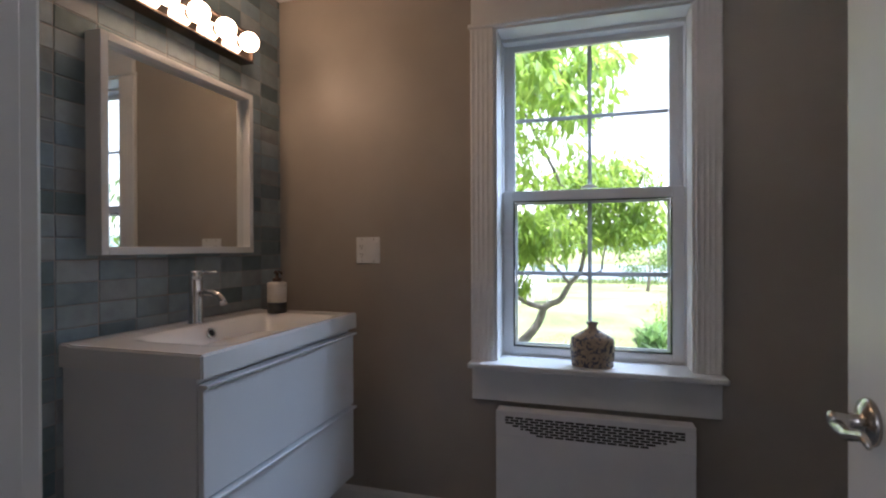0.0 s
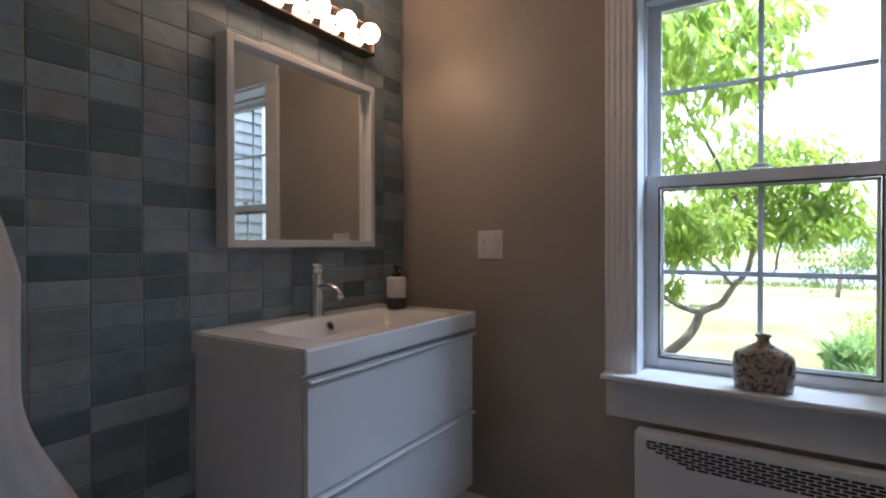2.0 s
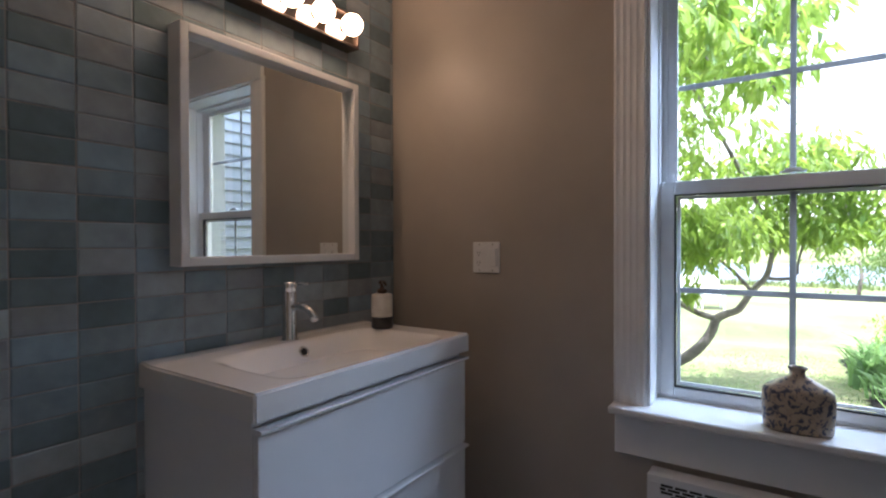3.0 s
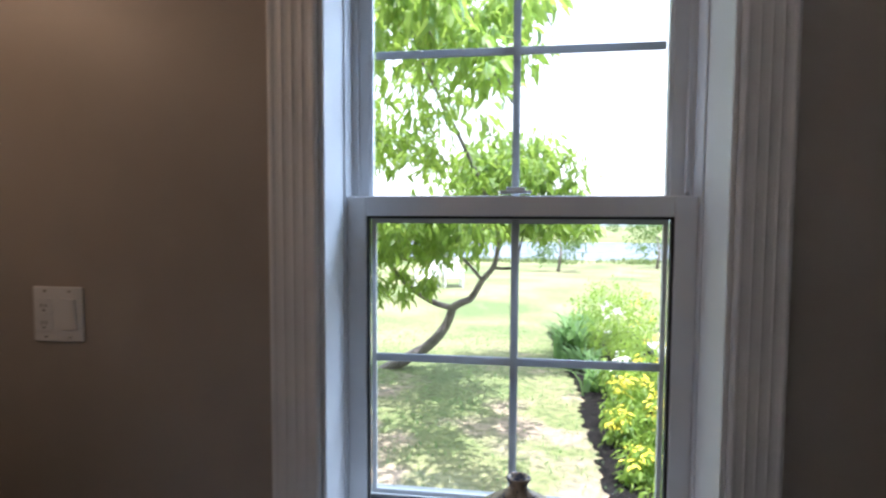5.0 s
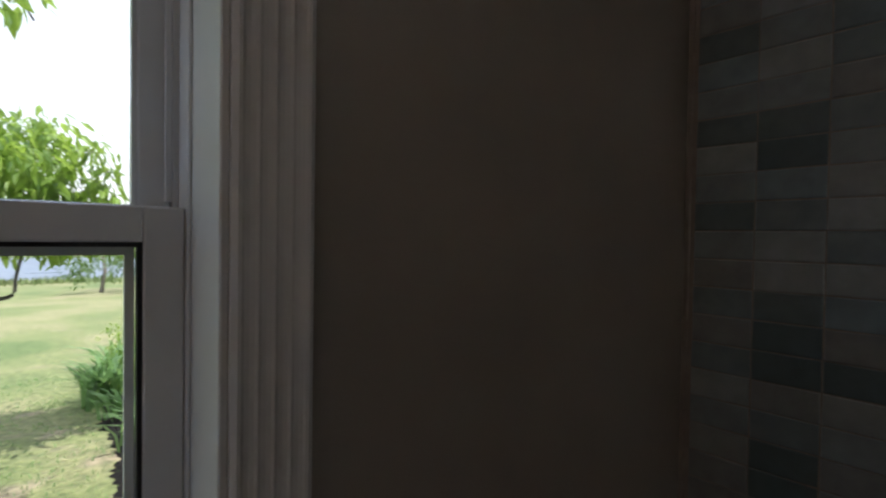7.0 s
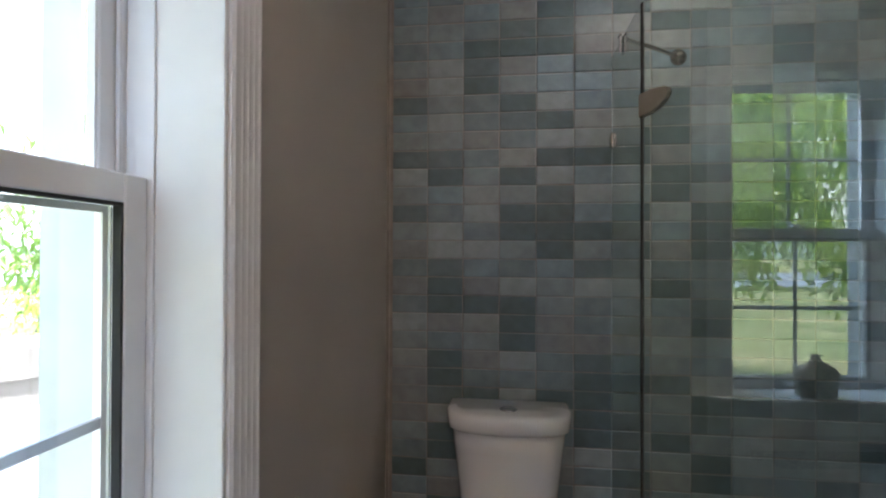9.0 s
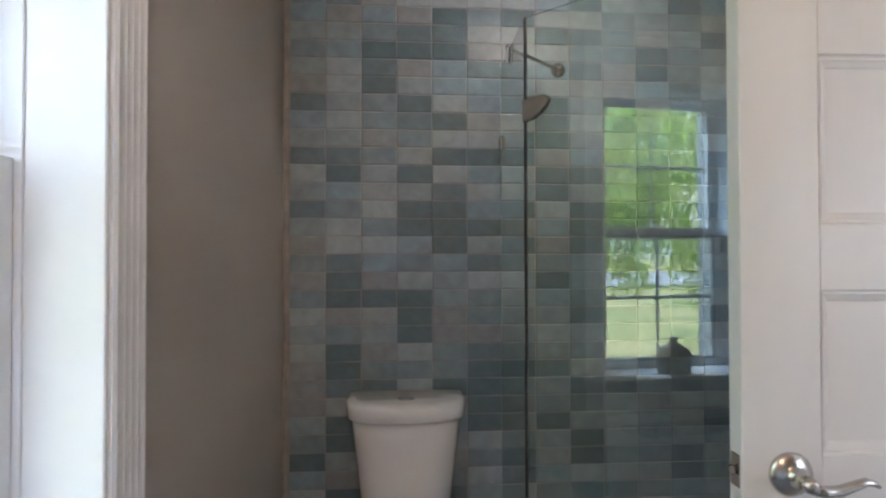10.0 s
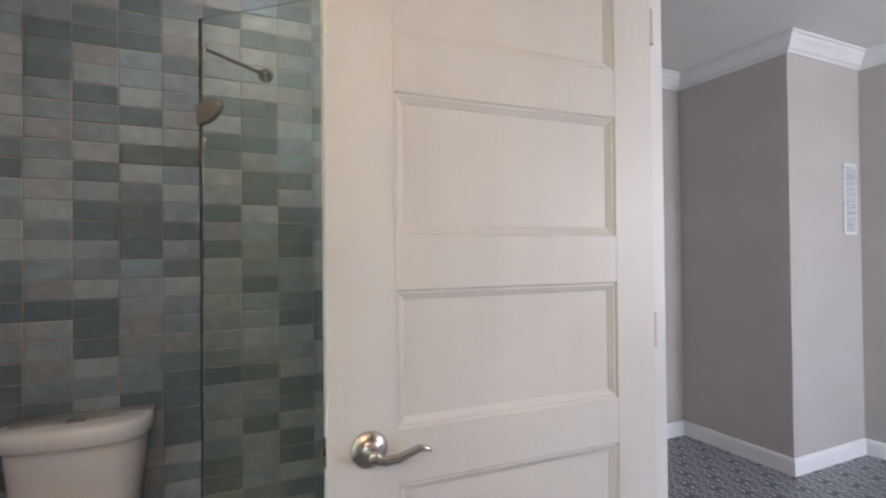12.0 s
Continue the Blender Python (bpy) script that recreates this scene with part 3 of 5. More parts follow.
for y0, y1 in ((YD + 0.001, YD + 0.020), (-0.120, -0.101)):
    part("casing", box((DX0 - 0.095, y0, 0), (DX0 - 0.006, y1, DZ + 0.10), 0.004, 2), TRIM, door_frame)
    if y0 < 0:
        part("casing", box((DX1 + 0.006, y0, 0), (DX1 + 0.095, y1, DZ + 0.10), 0.004, 2), TRIM, door_frame)
    part("casing", box((DX0 - 0.006, y0, DZ + 0.006), (DX1 + 0.006, y1, DZ + 0.10), 0.004, 2), TRIM, door_frame)

DW, DT = 0.830, 0.036
door = tagged(new("door_1"), "white five-panel door standing open, satin nickel lever", "door", kind="structure")
door.matrix_world = pose(0.547, -0.025, 0.012, 0, 0, -2.1)       # leaf runs along local y, its bathroom face at local x = 0


def door_leaf():
    bm = bmesh.new()
    ys = (0.0, 0.121, DW - 0.140, DW)
    panels = [(0.115, 0.401), (0.508, 0.797), (0.906, 1.191), (1.303, 1.598), (1.714, 1.915)]
    zs = [0.0] + [z for p in panels for z in p] + [2.03]
    box_in(bm, (0.0, ys[0], 0), (DT, ys[1], 2.03), 0.0015)
    box_in(bm, (0.0, ys[2], 0), (DT, ys[3], 2.03), 0.0015)
    for i in range(0, len(zs), 2):
        box_in(bm, (0.0, ys[1], zs[i]), (DT, ys[2], zs[i + 1]))
    return bm, panels, ys


leaf_bm, door_panels, door_ys = door_leaf()
leaf = part("door_leaf", leaf_bm, DOORWHITE, door)


def recessed_panel(y0, y1, z0, z1):
    """A flat panel set back inside an ogee moulding with mitred corners, on both faces."""
    bm = bmesh.new()
    ogee = [(0.0, 0.0), (0.0015, 0.0035), (0.0045, 0.0055), (0.0085, 0.0050), (0.0105, 0.0070), (0.0195, 0.0118), (0.0215, 0.0140)]
    for side in (0, 1):
        rings = []
        for inset, deep in ogee:
            x = deep if side == 0 else DT - deep
            rings.append([bm.verts.new((x, a, b)) for a, b in ((y0 + inset, z0 + inset), (y1 - inset, z0 + inset), (y1 - inset, z1 - inset), (y0 + inset, z1 - inset))])
        for p, q in zip(rings, rings[1:]):
            for k in range(4):
                f = (p[k], p[(k + 1) % 4], q[(k + 1) % 4], q[k])
                bm.faces.new(f[::-1] if side == 0 else f)
        bm.faces.new(rings[-1][::-1] if side == 0 else rings[-1])
    return bm


for z0, z1 in door_panels:
    part("panel", recessed_panel(door_ys[1], door_ys[2], z0, z1), DOORWHITE, leaf)


def lever(side):
    """Round rose and a waved lever that points to the hinge."""
    s = -1 if side == 0 else 1
    x0 = 0.0 if side == 0 else DT
    y, z = DW - 0.082, 0.878
    rose = lathe([(0.0365, 0), (0.0375, 0.004), (0.034, 0.009), (0.021, 0.013), (0.0125, 0.016), (0.011, 0.040), (0.013, 0.046), (0.012, 0.054), (0.006, 0.057)], 32)
    moved(rose, pose(x0, y, z, 0, -90 if side == 0 else 90, 0))
    base = part("door_handle", rose, NICKEL, door, "satin nickel lever handle", smooth=True)
    px = x0 + s * 0.047
    pts = [(px, y + 0.004, z - 0.002), (px, y - 0.022, z - 0.010), (px, y - 0.048, z - 0.009), (px, y - 0.072, z - 0.001), (px, y - 0.092, z + 0.005), (px, y - 0.106, z + 0.002), (px, y - 0.114, z - 0.004)]
    part("lever", tube(pts, [0.010, 0.0098, 0.009, 0.008, 0.007, 0.0055, 0.003], 14), NICKEL, base, smooth=True)


lever(0)
lever(1)
latch = part("latch_plate", box((0.006, DW - 0.001, 0.850), (DT - 0.006, DW + 0.002, 0.907), 0.001), NICKEL, door)
part("latch_bolt", box((0.012, DW + 0.002, 0.870), (DT - 0.012, DW + 0.012, 0.887), 0.003), NICKEL, latch)
for z in (0.25, 1.02, 1.80):
    part("hinge", moved(lathe([(0.006, 0), (0.0065, 0.002), (0.0065, 0.088), (0.006, 0.09)], 12), pose(0.004, -0.006, z)), DOORWHITE, door, smooth=True)


# ---- vanity ----
VY0, VY1, VX = 0.790, 1.628, -0.762
VYM = (VY0 + VY1) / 2
vanity = thing("vanity_cabinet", "glossy white wall-hung vanity cabinet with two drawers", "cabinet", m=pose(XL, VYM, 0.240))


def local(lo, hi, o, bevel=0.0, seg=1):
    return box([a - b for a, b in zip(lo, o)], [a - b for a, b in zip(hi, o)], bevel, seg)


VO = (XL, VYM, 0.240)
part("body", local((XL + 0.002, VY0 + 0.014, 0.240), (VX - 0.030, VY1 - 0.014, 0.838), VO, 0.0015), LACQUER, vanity)
for z0, z1 in ((0.242, 0.525), (0.533, 0.822)):
    d = part("drawer_front", local((VX - 0.027, VY0 + 0.014, z0), (VX - 0.009, VY1 - 0.014, z1 - 0.014), VO, 0.0015), LACQUER, vanity)
    lip = sweep([(0, 0), (0.018, 0), (0.028, 0.004), (0.033, 0.008), (0.033, 0.012), (0.030, 0.014), (0.014, 0.014), (0, 0.014)], (VX - 0.027 - XL, VY0 + 0.012 - VYM, z1 - 0.014 - 0.240), (VX - 0.027 - XL, VY1 - 0.012 - VYM, z1 - 0.014 - 0.240), (1, 0, 0))
    part("drawer_grip", lip, LACQUER, d)
# near-black strips put in for the shade of the gaps above the drawers
part("shadow_gap", local((VX - 0.0298, VY0 + 0.018, 0.5265), (VX - 0.0265, VY1 - 0.018, 0.5325), VO), DARK, vanity)
part("shadow_gap", local((VX - 0.055, VY0 + 0.018, 0.822), (VX - 0.031, VY1 - 0.018, 0.838), VO), DARK, vanity)


def basin():
    """Ceramic top with a wide shallow basin; a grid whose heights dip in the middle."""
    bm = bmesh.new()
    nx, ny = 44, 72
    x0, x1 = 0.002, VX - XL
    hy = (VY1 - VY0) / 2

    def height(x, y):
        u = (x - 0.288) / 0.176
        v = y / 0.312
        d = (abs(u) ** 8 + abs(v) ** 8) ** 0.125
        t = max(0.0, min(1.0, (1.02 - d) / (0.17 + 0.20 * max(0.0, -v) + 0.22 * max(0.0, -u))))
        t = t * t * (3 - 2 * t)
        lip = 0.004 if x < 0.045 else 0.0
        return 0.060 - 0.082 * t + lip
    grid = [[bm.verts.new((x0 + (x1 - x0) * i / nx, -hy + 2 * hy * j / ny, 0)) for j in range(ny + 1)] for i in range(nx + 1)]
    for row in grid:
        for v in row:
            v.co.z = height(v.co.x, v.co.y)
    for i in range(nx):
        for j in range(ny):
            bm.faces.new((grid[i][j], grid[i + 1][j], grid[i + 1][j + 1], grid[i][j + 1]))
    rim = [grid[i][0] for i in range(nx + 1)] + [grid[nx][j] for j in range(1, ny + 1)] + [grid[i][ny] for i in range(nx - 1, -1, -1)] + [grid[0][j] for j in range(ny - 1, 0, -1)]
    edge = []
    for v in rim:
        c = v.co.copy()
        c.z = 0.0
        edge.append(bm.verts.new(c))
    for a in range(len(rim)):
        b = (a + 1) % len(rim)
        bm.faces.new((rim[a], edge[a], edge[b], rim[b]))
    bmesh.ops.recalc_face_normals(bm, faces=bm.faces[:])
    sharp = [e for e in bm.edges if len(e.link_faces) == 2 and e.calc_face_angle(0) > 1.0]
    bmesh.ops.bevel(bm, geom=sharp, offset=0.005, segments=3, affect="EDGES")
    return bm


sink = thing("washbasin", "white ceramic washbasin top with overflow on the vanity", "washbasin", m=pose(XL, VYM, 0.840))
sb = part("basin", basin(), CERAMIC, sink, smooth=True)
for p in sb.data.polygons:
    if max(abs(p.normal.x), abs(p.normal.y)) > 0.995:
        p.use_smooth = False
ov = part("overflow_ring", moved(lathe([(0.0175, 0), (0.0185, 0.002), (0.0175, 0.004), (0.0120, 0.0045), (0.0120, 0.003)], 28), pose(0.1405, 0, 0.0290, 0, 62, 0)), CHROME, sink, "chrome overflow ring", smooth=True)
# solid near-black disc in place of the shade within the hole
part("overflow_hole", moved(lathe([(0.0120, 0), (0.0120, 0.0042)], 24), pose(0.1405, 0, 0.0290, 0, 62, 0)), DARK, ov)
part("drain", moved(lathe([(0.030, 0), (0.032, 0.002), (0.028, 0.005), (0.010, 0.007)], 32), pose(0.285, 0, -0.022)), CHROME, sink, "chrome drain cover", smooth=True)

faucet = thing("faucet", "chrome single-lever basin mixer tap on the washbasin", "faucet", m=pose(XL + 0.082, VYM - 0.005, 0.901))
part("body", lathe([(0.026, 0), (0.027, 0.003), (0.0235, 0.006), (0.0225, 0.010), (0.0225, 0.150), (0.0205, 0.152), (0.0205, 0.156), (0.0225, 0.158), (0.0225, 0.180), (0.021, 0.184)], 36), CHROME, faucet, smooth=True)
part("spout", tube([(0.015, 0, 0.105), (0.045, 0, 0.110), (0.075, 0, 0.108), (0.098, 0, 0.098), (0.112, 0, 0.084), (0.118, 0, 0.070)], 0.0115, 18), CHROME, faucet, smooth=True)
part("lever", tube([(0.018, 0, 0.178), (0.05, 0, 0.180), (0.085, 0, 0.182), (0.088, 0, 0.182)], [0.0045, 0.0045, 0.004, 0.002], 12), CHROME, faucet, smooth=True)

soap = thing("soap_dispenser", "cream stoneware soap dispenser with charcoal base on the washbasin", "soap dispenser", m=pose(-1.075, 1.538, 0.901) @ Matrix.Diagonal((1.12, 1.12, 1.12, 1)))
part("bottle", lathe([(0.033, 0.034), (0.034, 0.05), (0.034, 0.103), (0.032, 0.109), (0.018, 0.112)], 32), SOAPWHITE, soap, "cream stoneware bottle", smooth=True)
part("base", lathe([(0.031, 0), (0.034, 0.003), (0.0342, 0.034), (0.0335, 0.038)], 32), SOAPDARK, soap, "charcoal glazed base", smooth=True)
pump = part("pump", lathe([(0.015, 0.112), (0.016, 0.116), (0.016, 0.124), (0.007, 0.127), (0.005, 0.140), (0.011, 0.142), (0.011, 0.150), (0.008, 0.153)], 24), BRONZE, soap, "dark metal pump", smooth=True)
part("nozzle", tube([(0, 0, 0.147), (0.018, -0.012, 0.148), (0.032, -0.02, 0.145), (0.036, -0.023, 0.140)], [0.005, 0.0045, 0.004, 0.003], 10), BRONZE, pump, smooth=True)

# ---- mirror and lamp ----
MY0, MY1, MZ0, MZ1 = 0.873, 1.541, 1.145, 1.795
mirror = thing("wall_mirror", "square mirror in a deep white frame over the washbasin", "mirror", m=pose(XL, (MY0 + MY1) / 2, MZ0))
mw, mh, fw, md = (MY1 - MY0) / 2, MZ1 - MZ0, 0.024, 0.062
part("frame", boxes(((0.001, -mw, 0), (md, -mw + fw, mh)), ((0.001, mw - fw, 0), (md, mw, mh)), ((0.001, -mw + fw, 0), (md, mw - fw, fw)), ((0.001, -mw + fw, mh - fw), (md, mw - fw, mh)), bevel=0.002, seg=2), TRIM, mirror, "white painted wooden frame")
part("mirror_glass", box((0.006, -mw + fw, fw), (0.030, mw - fw, mh - fw)), MIRROR, mirror, "silvered mirror glass")

lamp = thing("vanity_light", "bar wall light with lit globe bulbs over the mirror", "wall light", m=pose(XL, VYM, 1.930))
part("backplate", box((0.001, -0.325, 0.006), (0.056, 0.325, 0.106), 0.003, 2), PLATE, lamp, "polished metal backplate")
part("rim", boxes(((0.001, -0.335, -0.004), (0.064, 0.335, 0.006)), ((0.001, -0.335, 0.106), (0.064, 0.335, 0.116)), ((0.001, -0.335, 0.006), (0.064, -0.325, 0.106)), ((0.001, 0.325, 0.006), (0.064, 0.335, 0.106)), bevel=0.002), BRONZE, lamp, "dark bronze rim")
for i in range(5):
    y = -0.265 + 0.1325 * i
    b = part("bulb", moved(lathe([(0.037 * math.sin(math.pi * k / 16) + 0.0004, -0.037 * math.cos(math.pi * k / 16)) for k in range(17)], 28), pose(0.097, y, 0.056, 0, 90, 0)), BULB, lamp, "lit globe bulb", smooth=True)
    part("socket", moved(lathe([(0.018, 0), (0.018, 0.006), (0.014, 0.010)], 24), pose(0.056, y, 0.056, 0, 90, 0)), BRONZE, b)


ceiling_light = thing("ceiling_light", "small round white recessed ceiling downlight, lit", "ceiling light", m=pose(0.92, 0.72, CEILZ))
part("trim_ring", lathe([(0.070, -0.001), (0.092, -0.001), (0.092, -0.006), (0.074, -0.010), (0.070, -0.006)], 40), TRIM, ceiling_light, smooth=True)
part("lens", lathe([(0.069, -0.006), (0.069, -0.003)], 40), DOWNLIGHT, ceiling_light, "lit frosted lens")


# ---- switch, heater, towel, vase ----
switch = thing("switch_plate", "white double wall plate with socket and rocker switch", "wall switch", m=pose(-0.798, YW, 1.152))
part("plate", box((-0.057, -0.006, -0.058), (0.057, 0, 0.058), 0.003, 2), PLASTIC, switch)
sk = part("socket", box((-0.045, -0.009, -0.034), (-0.011, -0.006, 0.034), 0.001), PLASTIC, switch)
# socket slots are near-black inserts, coloured like the shade inside them
for z in (0.018, -0.018):
    for x in (-0.034, -0.024):
        part("slot", box((x - 0.001, -0.0096, z - 0.004), (x + 0.001, -0.0089, z + 0.004)), DARK, sk)
    part("slot", moved(lathe([(0.0024, 0), (0.0024, 0.0007)], 12), pose(-0.029, -0.0089, z - 0.010, 90)), DARK, sk)
part("button", box((-0.034, -0.0105, -0.004), (-0.022, -0.009, 0.004), 0.0005), PLASTIC, sk)
part("rocker", moved(box((-0.0165, -0.004, -0.033), (0.0165, 0.003, 0.033), 0.0015), pose(0.028, -0.0075, 0, 3)), PLASTIC, switch)
for x in (-0.028, 0.028):
    for z in (-0.048, 0.048):
        part("screw", moved(lathe([(0.003, 0), (0.0025, 0.001)], 12), pose(x, -0.006, z, 90)), NICKEL, switch)

HX0H, HX1H, HZ0, HZ1, HYF = -0.211, 0.508, 0.115, 0.521, 1.735
heater = thing("convector_heater", "white wall-mounted panel convector heater under the window", "heater", m=pose((HX0H + HX1H) / 2, YW, HZ0))
hw, hh, hd = (HX1H - HX0H) / 2, HZ1 - HZ0, YW - HYF


def heater_case():
    """Case with real slots: a front built of strips between the slots."""
    bm = bmesh.new()
    box_in(bm, (-hw, -hd + 0.012, 0), (hw, -0.012, hh), 0.006, 2)
    g0, g1 = hh - 0.094, hh - 0.022
    box_in(bm, (-hw, -hd, 0), (hw, -hd + 0.011, g0), 0.003, 2)
    box_in(bm, (-hw, -hd, g1), (hw, -hd + 0.011, hh), 0.003, 2)
    box_in(bm, (-hw, -hd, g0), (-hw + 0.035, -hd + 0.011, g1))
    box_in(bm, (hw - 0.035, -hd, g0), (hw, -hd + 0.011, g1))
    box_in(bm, (-0.3, -0.012, 0.05), (0.3, 0, 0.30))
    rows, pitch, n = 7, 0.01028, 17
    step = (2 * hw - 0.07) / n
    for k in range(rows + 1):
        z = g0 + k * pitch
        box_in(bm, (-hw + 0.035, -hd + 0.001, z - 0.0011), (hw - 0.035, -hd + 0.0025, z + 0.0011))
    for k in range(rows):
        z = g0 + k * pitch
        for c in range(n + 1):
            x = -hw + 0.035 + step * (c + 0.5 * (k % 2))
            if x < hw - 0.035:
                box_in(bm, (x - 0.003, -hd + 0.001, z + 0.0011), (x + 0.003, -hd + 0.0025, z + pitch - 0.0011))
        cut = max(0, 4 - k) * step * 0.8
        if cut:
            for e in (-1, 1):
                box_in(bm, (e * (hw - 0.035 - cut / 2) - cut / 2, -hd + 0.0005, z), (e * (hw - 0.035 - cut / 2) + cut / 2, -hd + 0.0105, z + pitch))
    return bm


part("case", heater_case(), HEATER, heater)
# near-black sheet painted in as the shade behind the grille slots
part("grille_shade", box((-hw + 0.0355, -hd + 0.0040, hh - 0.0935), (hw - 0.0355, -hd + 0.0110, hh - 0.0225)), DARK, heater)


def towel():
    """A bath towel hung from one hook: folds that open downwards."""
    bm = bmesh.new()
    nz, na = 40, 72
    rings = []
    for i in range(nz + 1):
        t = i / nz
        z = 1.31 - 1.14 * t
        flare = max(0.0, min(1.0, (t - 0.42) / 0.34))
        half = 0.045 + 0.085 * min(1, t * 5) ** 0.7 + 0.115 * flare * flare * (3 - 2 * flare)
        deep = 0.030 + 0.042 * min(1, t * 2) ** 0.8
        ring = []
        for k in range(na):
            a = 2 * math.pi * k / na
            fold = 1 + (0.20 * math.sin(7 * a + 2.0 * t) + 0.10 * math.sin(13 * a + 1.3 - 3 * t)) * min(1, 0.25 + t)
            ring.append(bm.verts.new((deep * (1 + math.cos(a) * fold), half * math.sin(a) * (0.86 + 0.14 * fold) + 0.012 * math.sin(5 * t + 2 * a), z - 0.02 * math.cos(3 * a) * t)))
        rings.append(ring)
    for a, b in zip(rings, rings[1:]):
        for k in range(na):
            bm.faces.new((a[k], a[(k + 1) % na], b[(k + 1) % na], b[k]))
    bm.faces.new(rings[0])
    bm.faces.new(rings[-1][::-1])
    bmesh.ops.recalc_face_normals(bm, faces=bm.faces[:])
    return bm


towel_thing = thing("bath_towel", "white terry bath towel hanging in folds from a wall hook", "towel", m=pose(XL + 0.004, 0.257, 0))
part("cloth", towel(), TERRY, towel_thing, smooth=True)
hook = thing("towel_hook", "chrome wall hook holding the white towel", "hook", m=pose(XL, 0.257, 1.325))
part("plate", moved(lathe([(0.024, 0), (0.024, 0.004), (0.02, 0.007)], 24), pose(0.001, 0, 0, 0, 90, 0)), CHROME, hook, smooth=True)
part("arm", tube([(0.006, 0, 0), (0.035, 0, -0.012), (0.055, 0, -0.004), (0.060, 0, 0.014)], 0.006, 12), CHROME, hook, smooth=True)


def vase_mesh():
    """A flattened bottle vase with square shoulders and a flared neck."""
    bm = bmesh.new()
    prof = [(0.070, 0.0), (0.078, 0.004), (0.081, 0.03), (0.083, 0.07), (0.083, 0.098), (0.080, 0.110), (0.070, 0.119), (0.052, 0.130), (0.034, 0.140), (0.021, 0.147), (0.017, 0.153), (0.017, 0.160),
            (0.021, 0.166), (0.024, 0.170), (0.022, 0.173), (0.016, 0.172), (0.013, 0.160)]
    seg = 48
    rings = []
    for r, z in prof:
        flat = 0.52 if r > 0.03 else 0.52 + (0.03 - r) / 0.013 * 0.45
        ring = []
        for k in range(seg):
            a = 2 * math.pi * k / seg
            c, s = math.cos(a), math.sin(a)
            e = 0.72 if r > 0.03 else 1.0
            ring.append(bm.verts.new((r * math.copysign(abs(c) ** e, c), r * min(1, flat) * math.copysign(abs(s) ** e, s), z)))
        rings.append(ring)
    for a, b in zip(rings, rings[1:]):
        for k in range(seg):
            bm.faces.new((a[k], a[(k + 1) % seg], b[(k + 1) % seg], b[k]))
    bm.faces.new(rings[0][::-1])
    bm.faces.new(rings[-1])
    return bm


vase = link("vase", vase_mesh(), VASE, smooth=True)
vase.matrix_world = pose(0.155, 1.812, 0.699, 0, 0, 4)
tagged(vase, "flattened tan vase with slate-blue floral scrolls on the sill", "vase")

# ---- toilet ----
toilet = thing("toilet", "white two-piece toilet against the tiled wall", "toilet", m=pose(XR, 1.381, 0))


def tank_shape(rows, nose):
    """Rounded tank: rows of (height, half width, depth), the front bulging by nose."""
    bm = bmesh.new()
    rings = []
    for z, w, d in rows:
        outline = [(-0.010, -w)]
        n = 28
        for k in range(n + 1):
            s = -1 + 2 * k / n
            y = w * s
            corner = (1 - abs(s) ** 7) ** 0.5 if abs(s) < 1 else 0
            outline.append((-(d - nose) * (0.55 + 0.45 * corner) - nose * (1 - s * s) * corner, y))
        outline.append((-0.010, w))
        rings.append([bm.verts.new((x, y, z)) for x, y in outline])
    m = len(rings[0])
    for a, b in zip(rings, rings[1:]):
        for k in range(m):
            bm.faces.new((a[k], a[(k + 1) % m], b[(k + 1) % m], b[k]))
    bm.faces.new(rings[0][::-1])
    bm.faces.new(rings[-1])
    bmesh.ops.recalc_face_normals(bm, faces=bm.faces[:])
    return bm


part("tank", tank_shape([(0.40, 0.148, 0.160), (0.41, 0.152, 0.165), (0.55, 0.166, 0.176), (0.66, 0.179, 0.182), (0.724, 0.183, 0.184)], 0.022), CERAMIC, toilet, smooth=True)
lid = part("tank_lid", tank_shape([(0.724, 0.186, 0.190), (0.727, 0.195, 0.200), (0.731, 0.199, 0.204), (0.768, 0.201, 0.206), (0.777, 0.199, 0.203), (0.782, 0.193, 0.196), (0.784, 0.175, 0.175)], 0.026), CERAMIC, toilet, smooth=True)
part("flush_button", moved(lathe([(0.027, 0), (0.028, 0.002), (0.024, 0.005), (0.012, 0.0065)], 28), pose(-0.115, 0, 0.783)), CHROME, lid, "chrome flush button", smooth=True)


def bowl_mesh(rows, seg=40):
    bm = bmesh.new()
    rings = []
    for z, cx, rx, ry in rows:
        rings.append([bm.verts.new((cx + rx * math.cos(2 * math.pi * k / seg), ry * math.sin(2 * math.pi * k / seg), z)) for k in range(seg)])
    for a, b in zip(rings, rings[1:]):
        for k in range(seg):
            bm.faces.new((a[k], a[(k + 1) % seg], b[(k + 1) % seg], b[k]))
    bm.faces.new(rings[0][::-1])
    bm.faces.new(rings[-1])
    return bm


part("bowl", bowl_mesh([(0.0, -0.34, 0.24, 0.115), (0.03, -0.34, 0.235, 0.11), (0.18, -0.36, 0.24, 0.115), (0.30, -0.38, 0.29, 0.16), (0.375, -0.375, 0.315, 0.18), (0.40, -0.375, 0.318, 0.182)]), CERAMIC, toilet, smooth=True)
part("seat_lid", bowl_mesh([(0.401, -0.42, 0.25, 0.182), (0.405, -0.42, 0.255, 0.187), (0.43, -0.42, 0.255, 0.187), (0.438, -0.42, 0.245, 0.178), (0.440, -0.42, 0.20, 0.14)]), CERAMIC, toilet, smooth=True)

# ---- shower enclosure ----
GA, GB = Vector((1.182, 1.033)), Vector((0.725, 0.517))
GTOP = 1.952
